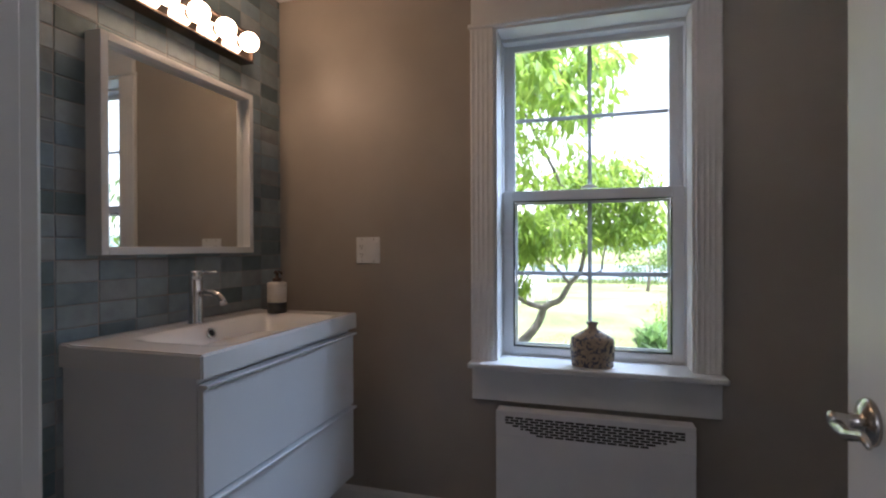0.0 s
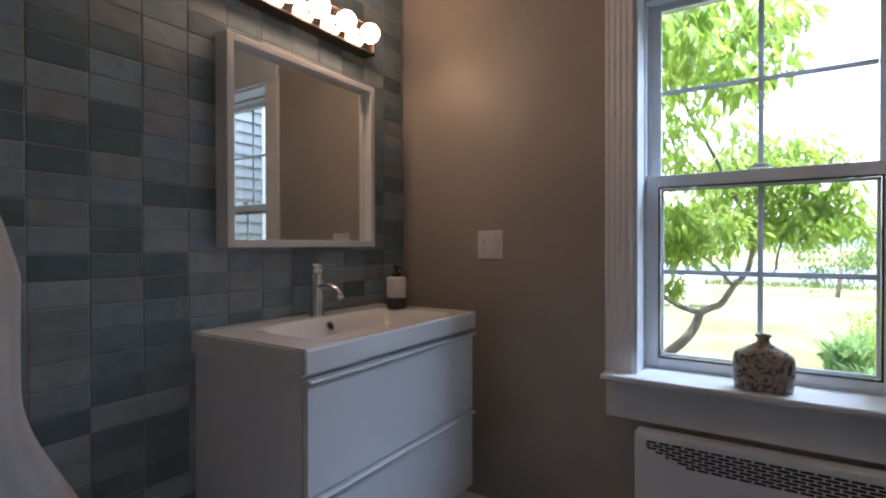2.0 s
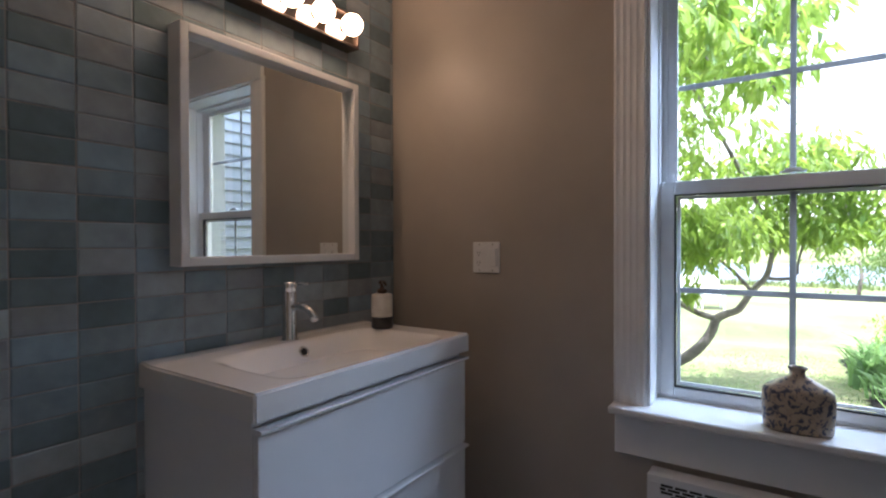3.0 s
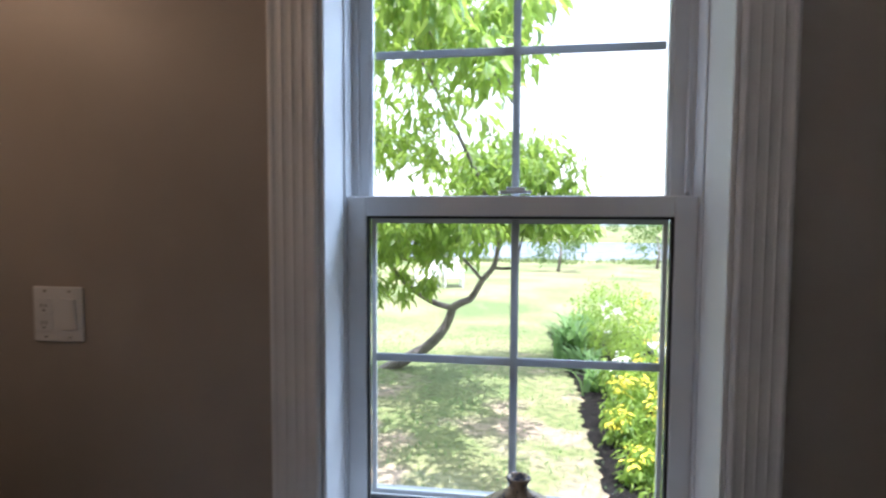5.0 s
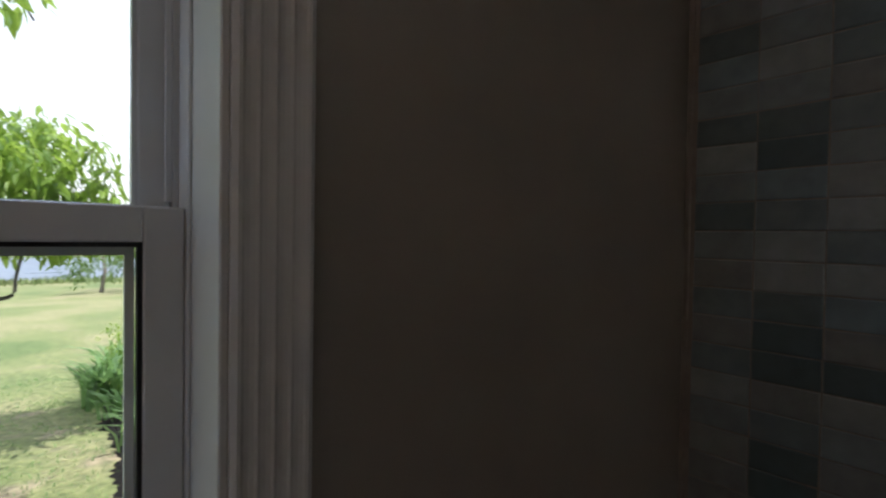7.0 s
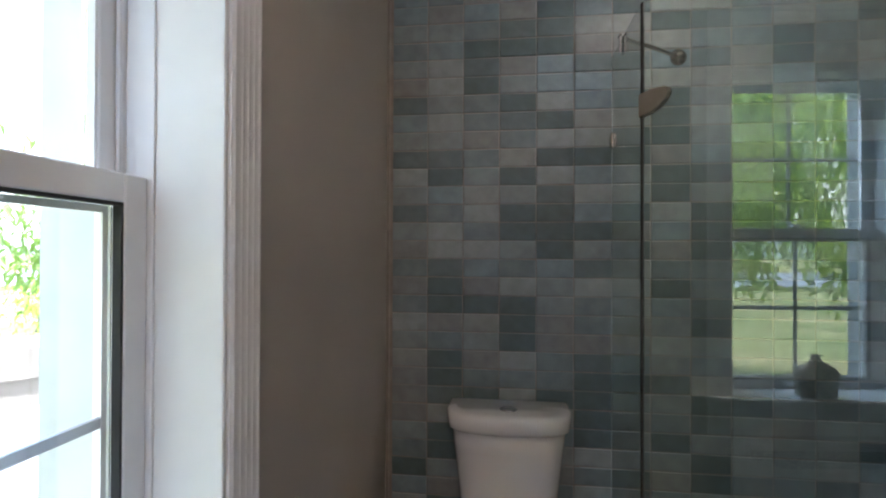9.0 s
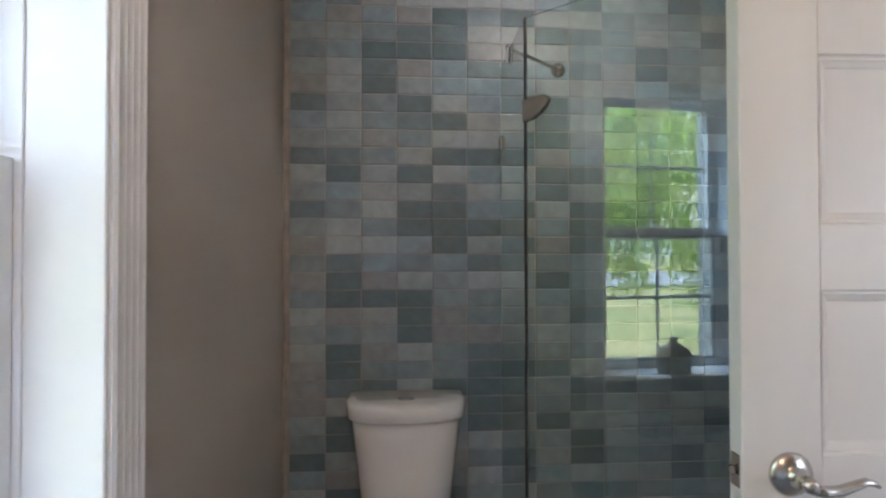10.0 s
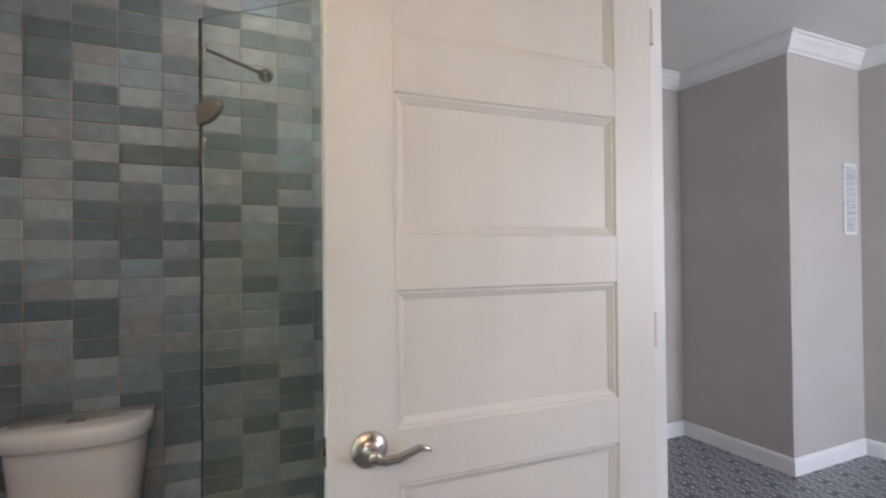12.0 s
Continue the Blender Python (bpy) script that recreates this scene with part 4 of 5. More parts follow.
shower = thing("shower_enclosure", "frameless neo-angle glass shower enclosure with nickel fittings", "shower", m=pose(XR, 1.033, 0))
SO = Vector((XR, 1.033, 0))


def pane_between(a, b, z0, z1, t=0.008):
    d = (b - a).normalized()
    n = Vector((-d.y, d.x)) * t / 2
    bm = bmesh.new()
    vs = []
    for z in (z0, z1):
        vs.append([bm.verts.new((p.x - SO.x, p.y - SO.y, z)) for p in (a + n, b + n, b - n, a - n)])
    for k in range(4):
        bm.faces.new((vs[0][k], vs[0][(k + 1) % 4], vs[1][(k + 1) % 4], vs[1][k]))
    bm.faces.new(vs[0][::-1])
    bm.faces.new(vs[1])
    bmesh.ops.recalc_face_normals(bm, faces=bm.faces[:])
    return bm


dd = (GB - GA).normalized()
for nm, a, b in (("glass_panel", Vector((XR - 0.004, 1.033)), GA + Vector((0.004, 0))), ("glass_door", GA + dd * 0.005, GB - dd * 0.005), ("glass_panel", GB + Vector((0, -0.006)), Vector((GB.x, YS + 0.004)))):
    g = part(nm, pane_between(a, b, 0.075, GTOP), SHOWERGLASS, shower)
    g.visible_shadow = False
part("edge_seal", pane_between(GA - dd * 0.001 + Vector((0.0015, 0)), GA + dd * 0.0045 + Vector((0.0015, 0)), 0.075, GTOP, 0.011), RUBBER, shower, "dark glass edge seal")


def tray():
    bm = bmesh.new()
    outline = [(XR, YS), (XR, 1.07), (1.14, 1.07), (GB.x - 0.035, GB.y + 0.01), (GB.x - 0.035, YS)]
    lo = [bm.verts.new((x - SO.x, y - SO.y, 0)) for x, y in outline]
    hi = [bm.verts.new((x - SO.x, y - SO.y, 0.075)) for x, y in outline]
    n = len(lo)
    for k in range(n):
        bm.faces.new((lo[k], lo[(k + 1) % n], hi[(k + 1) % n], hi[k]))
    bm.faces.new(lo[::-1])
    top = bm.faces.new(hi)
    bmesh.ops.recalc_face_normals(bm, faces=bm.faces[:])
    r = bmesh.ops.inset_region(bm, faces=[top], thickness=0.06, depth=0.0)
    for v in top.verts:
        v.co.z -= 0.04
    return bm


part("shower_tray", tray(), CERAMIC, shower, "white shower tray")
# wall clamps, hinge, brace bar
for z in (1.668, 0.30):
    clamp = bmesh.new()
    for sy in (-1, 1):
        disc = moved(lathe([(0.017, 0), (0.0175, 0.003), (0.015, 0.007), (0.008, 0.010)], 20, (1.0, 1.6)), pose(-0.020, 0.0045 * sy, z, 90 if sy < 0 else -90))
        me = bpy.data.meshes.new("clamp_half")
        disc.to_mesh(me)
        disc.free()
        clamp.from_mesh(me)
        bpy.data.meshes.remove(me)
    part("wall_clamp", clamp, NICKEL, shower, "nickel glass clamp", smooth=True)


def hinge_plate(z):
    """A quarter-round hinge plate on the door glass and a small one on the fixed glass."""
    bm = bmesh.new()
    nrm = Vector((-dd.y, dd.x))
    if nrm.x > 0:
        nrm = -nrm
    pts = [(-0.006, 0.030), (0.030, 0.037), (0.058, 0.038), (0.072, 0.030), (0.076, 0.018), (0.068, 0.002), (0.050, -0.014), (0.025, -0.027), (-0.006, -0.034)]
    for side in (1, -1):
        off = nrm * (0.0045 * side)
        off2 = nrm * (0.0125 * side)
        a = [bm.verts.new(((GA + dd * (u + 0.002) + off).x - SO.x, (GA + dd * (u + 0.002) + off).y - SO.y, z + w)) for u, w in pts]
        c = [bm.verts.new(((GA + dd * (u * 0.94 + 0.002) + off2).x - SO.x, (GA + dd * (u * 0.94 + 0.002) + off2).y - SO.y, z + w * 0.92)) for u, w in pts]
        for k in range(len(pts)):
            j = (k + 1) % len(pts)
            bm.faces.new((a[k], a[j], c[j], c[k]))
        bm.faces.new(a[::-1])
        bm.faces.new(c)
    bmesh.ops.recalc_face_normals(bm, faces=bm.faces[:])
    return bm


for z in (1.680, 0.34):
    part("door_hinge", hinge_plate(z), NICKEL, shower, "rounded nickel glass hinge")
part("brace_clip", boxes(((1.388 - XR, -0.014, 1.903), (1.414 - XR, -0.005, 1.964)), ((1.388 - XR, 0.005, 1.903), (1.414 - XR, 0.014, 1.964)), ((1.388 - XR, -0.014, 1.952), (1.414 - XR, 0.014, 1.965)), bevel=0.003, seg=2), CHROME, shower, "chrome brace clip")
part("brace_bar", tube([(1.400 - XR, -0.006, 1.952), (-0.006, 0.822 - 1.033, 1.942)], 0.0065, 14), NICKEL, shower, "slim brace bar")
fl = part("brace_flange", moved(lathe([(0.026, 0), (0.027, 0.005), (0.022, 0.012), (0.012, 0.018), (0.011, 0.030)], 28), pose(0, 0.822 - 1.033, 1.942, 0, -90, 0)), NICKEL, shower, smooth=True)

# ---- vent in the next room ----
vent = thing("wall_vent", "white slatted wall vent grille on the grey wall", "vent", m=pose(HCX, -2.572, 1.588))
# grey sheet puts the soft shade between the slats into colour
part("slat_shade", box((-0.004, -0.055, -0.205), (0, 0.055, 0.205)), MUNTIN, vent)
part("frame", boxes(((-0.012, -0.068, -0.22), (0, -0.05, 0.22)), ((-0.012, 0.05, -0.22), (0, 0.068, 0.22)), ((-0.012, -0.05, -0.22), (0, 0.05, -0.20)), ((-0.012, -0.05, 0.20), (0, 0.05, 0.22)), bevel=0.002), PLASTIC, vent)
for i in range(11):
    part("slat", moved(box((-0.0155, -0.05, -0.002), (0.0155, 0.05, 0.002)), pose(-0.012, 0, -0.182 + 0.0364 * i, 0, 38, 0)), PLASTIC, vent)


# ---- outdoors ----
def ground_z(x, y):
    t = max(0.0, min(1.0, (y - 6) / 26))
    return -0.45 - 0.62 * t + 0.03 * noise.noise((x * 0.3, y * 0.3, 0))


def ground_mesh():
    """One sheet that reaches the horizon: fine by the house, wide far away, a dip for the pond."""
    bm = bmesh.new()
    xs = [-4000, -900, -300, -120, -60, -30, -18] + [-12 + 1.0 * i for i in range(25)] + [18, 30, 60, 120, 300, 900, 4000]
    ys = [-4000, -300, -60, -20, -8, -4, 0, 1.6, 2.2] + [2.8 + 0.8 * i for i in range(38)] + [34, 36, 50, 64, 67, 75, 120, 300, 900, 4000]
    rows = []
    for y in ys:
        row = []
        for x in xs:
            z = ground_z(x, y)
            if 35 < y < 65:
                z -= 1.2
            if y > 66:
                z = -0.9 + 0.4 * min(1, (y - 66) / 40)
            row.append(bm.verts.new((x, y, z)))
        rows.append(row)
    for a, b in zip(rows, rows[1:]):
        for k in range(len(xs) - 1):
            bm.faces.new((a[k], a[k + 1], b[k + 1], b[k]))
    return bm


setting("ground", ground_mesh(), LAWN, "mown lawn with dry patches sloping to the water", "lawn", smooth=True)
setting("water", box((-400, 33.5, -1.6), (400, 66, -1.16)), WATER, "calm pale blue pond beyond the lawn", "water")


def hill_mesh():
    bm = bmesh.new()
    n = 60
    for y0, h, ph in ((260, 10, 0.3), (420, 22, 2.0)):
        lo, hi, bk = [], [], []
        for k in range(n + 1):
            x = -700 + 1400 * k / n
            z = h * (0.75 + 0.25 * math.sin(k * 0.31 + ph) + 0.12 * math.sin(k * 0.83 + ph))
            lo.append(bm.verts.new((x, y0, -2)))
            hi.append(bm.verts.new((x, y0 + 40, z)))
            bk.append(bm.verts.new((x, y0 + 160, -2)))
        for k in range(n):
            bm.faces.new((lo[k], lo[k + 1], hi[k + 1], hi[k]))
            bm.faces.new((hi[k], hi[k + 1], bk[k + 1], bk[k]))
    bmesh.ops.recalc_face_normals(bm, faces=bm.faces[:])
    return bm


setting("backdrop_hill", hill_mesh(), HILL, "wooded hills beyond the water, tinted with painted haze", "hill", smooth=True)


def blades(rng, count, spots, height, width, droop, spread):
    """Many curved grass-like blades, three quads long, from the given spots."""
    verts, faces = [], []
    for _ in range(count):
        x, y = rng.choice(spots)
        x += rng.gauss(0, spread)
        y += rng.gauss(0, spread)
        z = ground_z(x, y) - 0.02
        a = rng.uniform(0, 2 * math.pi)
        h, w = height * rng.uniform(0.6, 1.1), width * rng.uniform(0.6, 1.2)
        lean = rng.uniform(0.15, 0.6) * droop
        base = len(verts)
        px, py = -math.sin(a) * w, math.cos(a) * w
        for k, t in enumerate((0, 0.4, 0.75, 1.0)):
            r = lean * h * t * t
            zz = z + h * (t - 0.25 * droop * t * t * t)
            s = (1.0, 0.9, 0.6, 0.08)[k]
            verts += [(x + math.cos(a) * r - px * s, y + math.sin(a) * r - py * s, zz), (x + math.cos(a) * r + px * s, y + math.sin(a) * r + py * s, zz)]
        for k in range(3):
            q = base + 2 * k
            faces.append((q, q + 1, q + 3, q + 2))
    return verts, faces


def from_lists(name, verts, faces, material, parent=None, label=""):
    mesh = bpy.data.meshes.new(name)
    mesh.from_pydata(verts, [], faces)
    mesh.materials.append(material)
    ob = new(name, mesh)
    if parent:
        ob.parent = parent
        ob.matrix_parent_inverse = parent.matrix_world.inverted()
    if label:
        ob["label"] = label
    return ob


rng = random.Random(7)
lawn_spots = [(rng.uniform(-3.2, 1.0), rng.uniform(2.6, 9.5)) for _ in range(900)]
v, f = blades(rng, 9000, lawn_spots, 0.07, 0.004, 1.0, 0.10)
tagged(from_lists("grass", v, f, BLADE), "short mown grass on the lawn", "grass", kind="stuff")
bank = [(rng.uniform(-25, 30), rng.uniform(30.5, 33.0)) for _ in range(260)]
v, f = blades(rng, 5000, bank, 0.40, 0.03, 0.8, 0.5)
tagged(from_lists("reeds", v, f, REED), "green reeds along the edge of the water", "reeds", kind="stuff")


def leaf_cloud(rng, clumps, per, length, droop=0.8, flat=0.0):
    """Long folded leaves that hang from clump centres (x, y, z, radius)."""
    verts, faces = [], []
    for cx, cy, cz, cr in clumps:
        for _ in range(per):
            d = Vector((rng.gauss(0, 1), rng.gauss(0, 1), rng.gauss(0, 1)))
            d = d.normalized() * cr * rng.uniform(0.15, 1.0)
            p = Vector((cx, cy, cz)) + d
            way = Vector((d.x + rng.gauss(0, 0.4) * cr, d.y + rng.gauss(0, 0.4) * cr, -droop * cr * rng.uniform(0.2, 1.6))).normalized()
            ln = length * rng.uniform(0.55, 1.15)
            wd = ln * rng.uniform(0.12, 0.17)
            side = way.cross(Vector((rng.gauss(0, 0.5), rng.gauss(0, 0.5), 1))).normalized()
            up = side.cross(way).normalized()
            b = len(verts)
            bend = up * ln * 0.10
            verts += [p, p + way * ln * 0.35 + side * wd + bend, p + way * ln * 0.35 + bend * 0.6, p + way * ln * 0.35 - side * wd + bend,
                      p + way * ln * 0.72 + side * wd * 0.75, p + way * ln * 0.72 - bend * 0.3, p + way * ln * 0.72 - side * wd * 0.75, p + way * ln - bend * 1.4]
            faces += [(b, b + 2, b + 1), (b, b + 3, b + 2), (b + 1, b + 2, b + 5, b + 4), (b + 2, b + 3, b + 6, b + 5), (b + 4, b + 5, b + 7), (b + 5, b + 6, b + 7)]
    return verts, faces


def ellipsoid_clumps(rng, count, c, r, size, keep=0.0):
    out = []
    while len(out) < count:
        p = [rng.uniform(-1, 1) for _ in range(3)]
        q = sum(a * a for a in p)
        if keep < q < 1 and noise.noise((p[0] * 2.1 + c[0], p[1] * 2.1 + c[1], p[2] * 2.1)) > -0.12:
            out.append((c[0] + p[0] * r[0], c[1] + p[1] * r[1], c[2] + p[2] * r[2], size * rng.uniform(0.6, 1.3)))
    return out


tree = thing("peach_tree", "leaning peach tree with long bright green leaves on the lawn", "tree", m=pose(-1.42, 6.92, -0.48))


def tree_part(name, bm, material, parent, smooth=True):
    ob = link(name, bm, material, smooth=smooth)
    ob.parent = parent
    ob.matrix_parent_inverse = parent.matrix_world.inverted()
    return ob


trunk = tree_part("trunk", tube(*smoothed([(-1.52, 6.95, -0.66), (-1.34, 6.9, -0.50), (-1.06, 6.9, -0.33), (-0.81, 6.9, -0.17), (-0.64, 6.9, 0.02), (-0.56, 6.9, 0.17), (-0.515, 6.9, 0.30), (-0.41, 6.9, 0.37), (-0.29, 6.9, 0.43), (-0.16, 6.88, 0.65),
                                               (-0.03, 6.85, 0.81), (0.02, 6.78, 1.0), (0.03, 6.7, 1.25), (-0.15, 6.3, 1.75), (-0.4, 5.6, 2.3), (-0.6, 4.8, 2.7)],
                                              [0.10, 0.085, 0.072, 0.064, 0.058, 0.054, 0.051, 0.046, 0.041, 0.036, 0.032, 0.028, 0.026, 0.022, 0.018, 0.010]), 12), BARK, tree)
for pts, rr in (([(-0.03, 6.85, 0.81), (0.10, 6.85, 0.80), (0.25, 6.85, 0.835), (0.275, 6.86, 1.0), (0.36, 6.88, 1.35), (0.55, 6.9, 1.8)], [0.026, 0.022, 0.020, 0.016, 0.012, 0.008]),
                ([(-0.515, 6.9, 0.30), (-0.75, 6.75, 0.40), (-1.0, 6.4, 0.66), (-1.2, 5.8, 1.15), (-1.3, 5.0, 1.8), (-1.2, 4.2, 2.3)], [0.045, 0.040, 0.034, 0.028, 0.020, 0.010]),
                ([(-0.16, 6.88, 0.65), (-0.36, 6.6, 0.92), (-0.6, 6.2, 1.15), (-0.85, 5.6, 1.3)], [0.026, 0.022, 0.016, 0.008])):
    tree_part("limb", tube(*smoothed(pts, [q * 0.85 for q in rr]), 10), BARK, tree)
clumps = (ellipsoid_clumps(rng, 96, (-1.15, 4.7, 2.75), (1.25, 1.35, 1.0), 0.27) + ellipsoid_clumps(rng, 16, (0.30, 6.7, 2.05), (0.6, 0.5, 0.24), 0.20) + ellipsoid_clumps(rng, 9, (0.0, 4.0, 2.75), (0.34, 0.4, 0.42), 0.15) + ellipsoid_clumps(rng, 60, (-0.95, 5.7, 1.35), (0.75, 0.8, 0.34), 0.24) +
          ellipsoid_clumps(rng, 55, (-0.05, 6.7, 1.95), (0.85, 0.7, 0.40), 0.24) + ellipsoid_clumps(rng, 26, (0.05, 6.7, 1.42), (0.75, 0.6, 0.18), 0.20) +
          ellipsoid_clumps(rng, 58, (-2.3, 5.6, 2.2), (1.0, 1.3, 1.2), 0.34) + ellipsoid_clumps(rng, 8, (-1.2, 6.2, 0.70), (0.4, 0.3, 0.16), 0.15) +
          ellipsoid_clumps(rng, 16, (-0.35, 3.25, 2.35), (0.45, 0.4, 0.35), 0.16) +
          ellipsoid_clumps(rng, 26, (0.72, 6.8, 1.42), (0.62, 0.5, 0.30), 0.19) +
          ellipsoid_clumps(rng, 110, (-3.2, 5.7, 2.0), (1.7, 1.3, 1.25), 0.30))
clumps = [(x + 0.14, y, z - 0.03, q) for x, y, z, q in clumps]
v, f = leaf_cloud(rng, clumps, 36, 0.15)
spray = ellipsoid_clumps(rng, 6, (0.20, 3.72, 2.52), (0.15, 0.25, 0.26), 0.12)      # a thin spray hanging before the window
sv, sf = leaf_cloud(rng, spray, 9, 0.13)
f += [tuple(k + len(v) for k in q) for q in sf]
v += sv
crown = from_lists("crown", v, f, LEAF, tree)
twigs = bmesh.new()
for cx, cy, cz, cr in clumps[::2]:
    t = tube([(cx + 0.1, cy + 0.25, cz - 0.1), (cx, cy, cz), (cx - 0.05, cy - 0.12, cz - 0.06)], [0.006, 0.004, 0.002], 5)
    me = bpy.data.meshes.new("twig")
    t.to_mesh(me)
    t.free()
    twigs.from_mesh(me)
    bpy.data.meshes.remove(me)
tree_part("twigs", twigs, BARK, tree)["kind"] = "stuff"


def far_tree(x, y, h, w, name="shrub", label="round green shrub by the water", material=None):
    z = ground_z(x, y)
    ob = thing(name, label, name, m=pose(x, y, z))
    tree_part("stem", tube([(x, y, z - 0.1), (x + 0.05 * h, y, z + 0.3 * h), (x, y + 0.05, z + 0.62 * h)], [0.035 * h, 0.025 * h, 0.01 * h], 8), BARK, ob)
    cl = ellipsoid_clumps(rng, 26, (x, y, z + 0.62 * h), (w, w, 0.40 * h), 0.22 * h)
    vv, ff = leaf_cloud(rng, cl, 40, 0.085 * h)
    from_lists("crown", vv, ff, material or FARLEAF, ob)
    return ob


far_tree(2.45, 24.0, 2.7, 1.5, "tree", "small green tree standing near the water")
far_tree(7.6, 27.0, 2.6, 1.5, "tree", "small green tree standing near the water")
for x, y, h, w in ((9.0, 17.0, 3.2, 1.8), (12.5, 19.0, 3.8, 2.2), (-9, 27, 3.0, 2.0)):
    far_tree(x, y, h, w, "tree", "leafy green garden tree on the lawn")
for i in range(16):
    x = -60 + 9 * i + rng.uniform(-3, 3)
    y = 70 + rng.uniform(0, 10)
    h = rng.uniform(2.5, 5)
    far_tree(x, y, h, h * 0.9, "tree", "distant tree on the far bank")


# ---- flower bed ----
def bed_mesh():
    bm = bmesh.new()
    edge = random.Random(31)
    n = 150
    left, right = [], []
    for k in range(n + 1):
        y = 2.3 + 7.2 * k / n
        x = 0.86 + 0.06 * math.sin(y * 1.1) + 0.02 * math.sin(y * 4.3) + edge.gauss(0, 0.020) + max(0, 3.4 - y) * 0.15
        left.append(bm.verts.new((x, y, ground_z(x, y) + 0.004)))
        right.append((y, x))
    mid = [bm.verts.new((x + 0.18, y, ground_z(x, y) + 0.05 + edge.uniform(-0.02, 0.025))) for y, x in right]
    far = [bm.verts.new((2.3, y, ground_z(2.3, y) + 0.05)) for y, x in right]
    for a, b in ((left, mid), (mid, far)):
        for k in range(n):
            bm.faces.new((a[k], b[k], b[k + 1], a[k + 1]))
    return bm


setting("flower_bed", bed_mesh(), MULCH, "dark mulched flower bed edging the lawn", "flower bed", smooth=True)


def iris(x, y, count, h):
    ob = thing("iris_clump", "clump of sword-shaped blue-green iris leaves in the flower bed", "plant", "irises in the flower bed", m=pose(x, y, ground_z(x, y)))
    vv, ff = blades(rng, count, [(x, y)], h, 0.026, 1.35, 0.07)
    from_lists("leaves", vv, ff, BLADE, ob)


for x, y, c, h in ((0.98, 7.75, 85, 0.74), (1.18, 8.3, 75, 0.78), (1.10, 7.05, 50, 0.46), (1.10, 6.2, 46, 0.52), (1.32, 8.9, 75, 0.75)):
    iris(x, y, c, h)


def flowering(x, y, h, w, petals, label, n=10, per=34, leaf=0.07, share=2):
    z = ground_z(x, y)
    ob = thing("flowering_plant", label, "plant", m=pose(x, y, z))
    cl = ellipsoid_clumps(rng, n, (x, y, z + 0.5 * h), (w, w, 0.5 * h), 0.16 * h + 0.05)
    vv, ff = leaf_cloud(rng, cl, per, leaf)
    from_lists("leaves", vv, ff, LEAF, ob)
    if petals:
        tops = ellipsoid_clumps(rng, max(4, n // share), (x, y, z + 0.80 * h), (w, w, 0.26 * h), 0.06)
        vv, ff = leaf_cloud(rng, tops, 18, 0.055, 0.2)
        from_lists("flowers", vv, ff, petals, ob)["kind"] = "stuff"
    return ob


YEL = "bushy plant with small yellow flowers in the bed"
for x, y, h, w in ((1.20, 5.3, 0.48, 0.20), (1.32, 4.7, 0.48, 0.24), (1.42, 4.1, 0.46, 0.27), (1.58, 6.2, 0.78, 0.34), (1.66, 7.2, 0.95, 0.40), (1.50, 5.7, 0.62, 0.28), (1.05, 4.85, 0.32, 0.14), (1.07, 4.3, 0.30, 0.15), (1.14, 3.8, 0.30, 0.16)):
    flowering(x, y, h, w, PEDAL, YEL, 22, 44, share=3 if y < 5.5 else 5)
for x, y, h, w in ((1.24, 6.0, 0.48, 0.18), (1.42, 7.4, 0.80, 0.25)):
    flowering(x, y, h, w, WHITEPETAL, "leafy plant with white flowers in the bed", 14, 40)
for x, y, h, w in ((1.68, 5.2, 0.72, 0.34), (1.55, 8.2, 1.0, 0.45), (1.9, 9.2, 1.1, 0.5), (1.5, 3.6, 0.5, 0.3)):
    flowering(x, y, h, w, None, "leafy green perennial in the flower bed", 26, 44)
flowering(6.9, 8.9, 1.6, 0.6, PINK, "shrub with feathery pink plumes beside the deck", 16, 40, 0.10)
far_tree(10.2, 12.2, 4.2, 2.1, "tree", "leafy green garden tree beyond the deck")

# white lawn chairs far down the lawn
def lawn_chair(x, y, rz):
    ob = thing("lawn_chair", "white wooden lawn chair standing on the grass", "chair", "lawn chairs", m=pose(x, y, ground_z(x, y), 0, 0, rz))
    part("seat", moved(box((-0.27, -0.25, -0.015), (0.27, 0.27, 0.015), 0.004), pose(0, 0, 0.36, -8)), DECKPAINT, ob)
    part("backrest", moved(box((-0.27, -0.012, 0), (0.27, 0.012, 0.65), 0.004), pose(0, -0.24, 0.33, 22)), DECKPAINT, ob)
    for sx in (-0.28, 0.28):
        part("armrest", box((sx - 0.05, -0.32, 0.54), (sx + 0.05, 0.34, 0.56), 0.004), DECKPAINT, ob)
        for yy in (-0.24, 0.28):
            part("leg", box((sx - 0.02, yy - 0.04, 0), (sx + 0.02, yy + 0.04, 0.54), 0.003), DECKPAINT, ob)


lawn_chair(-2.3, 16.2, 160)
lawn_chair(-1.55, 16.5, 195)

# ---- deck, sofa and wing of the house ----
deck = thing("garden_deck", "white painted plank deck beside the house", "deck", m=pose(3.2, 4.8, -0.75))
for i in range(30):
    y0 = 3.70 + 0.145 * i
    part("plank", local((2.05, y0, -0.03), (6.6, y0 + 0.135, 0.0), (3.2, 4.8, -0.45), 0.004), DECKPAINT, deck)
part("frame", local((2.12, 3.72, -0.47), (6.55, 8.0, -0.031), (3.2, 4.8, -0.45)), DECKPAINT, deck)

sofa = thing("wicker_sofa", "grey wicker garden sofa with pale cushions on the deck", "sofa", m=pose(4.45, 6.65, -0.30, 0, 0, -40) @ Matrix.Diagonal((1, 1, 0.82, 1)))


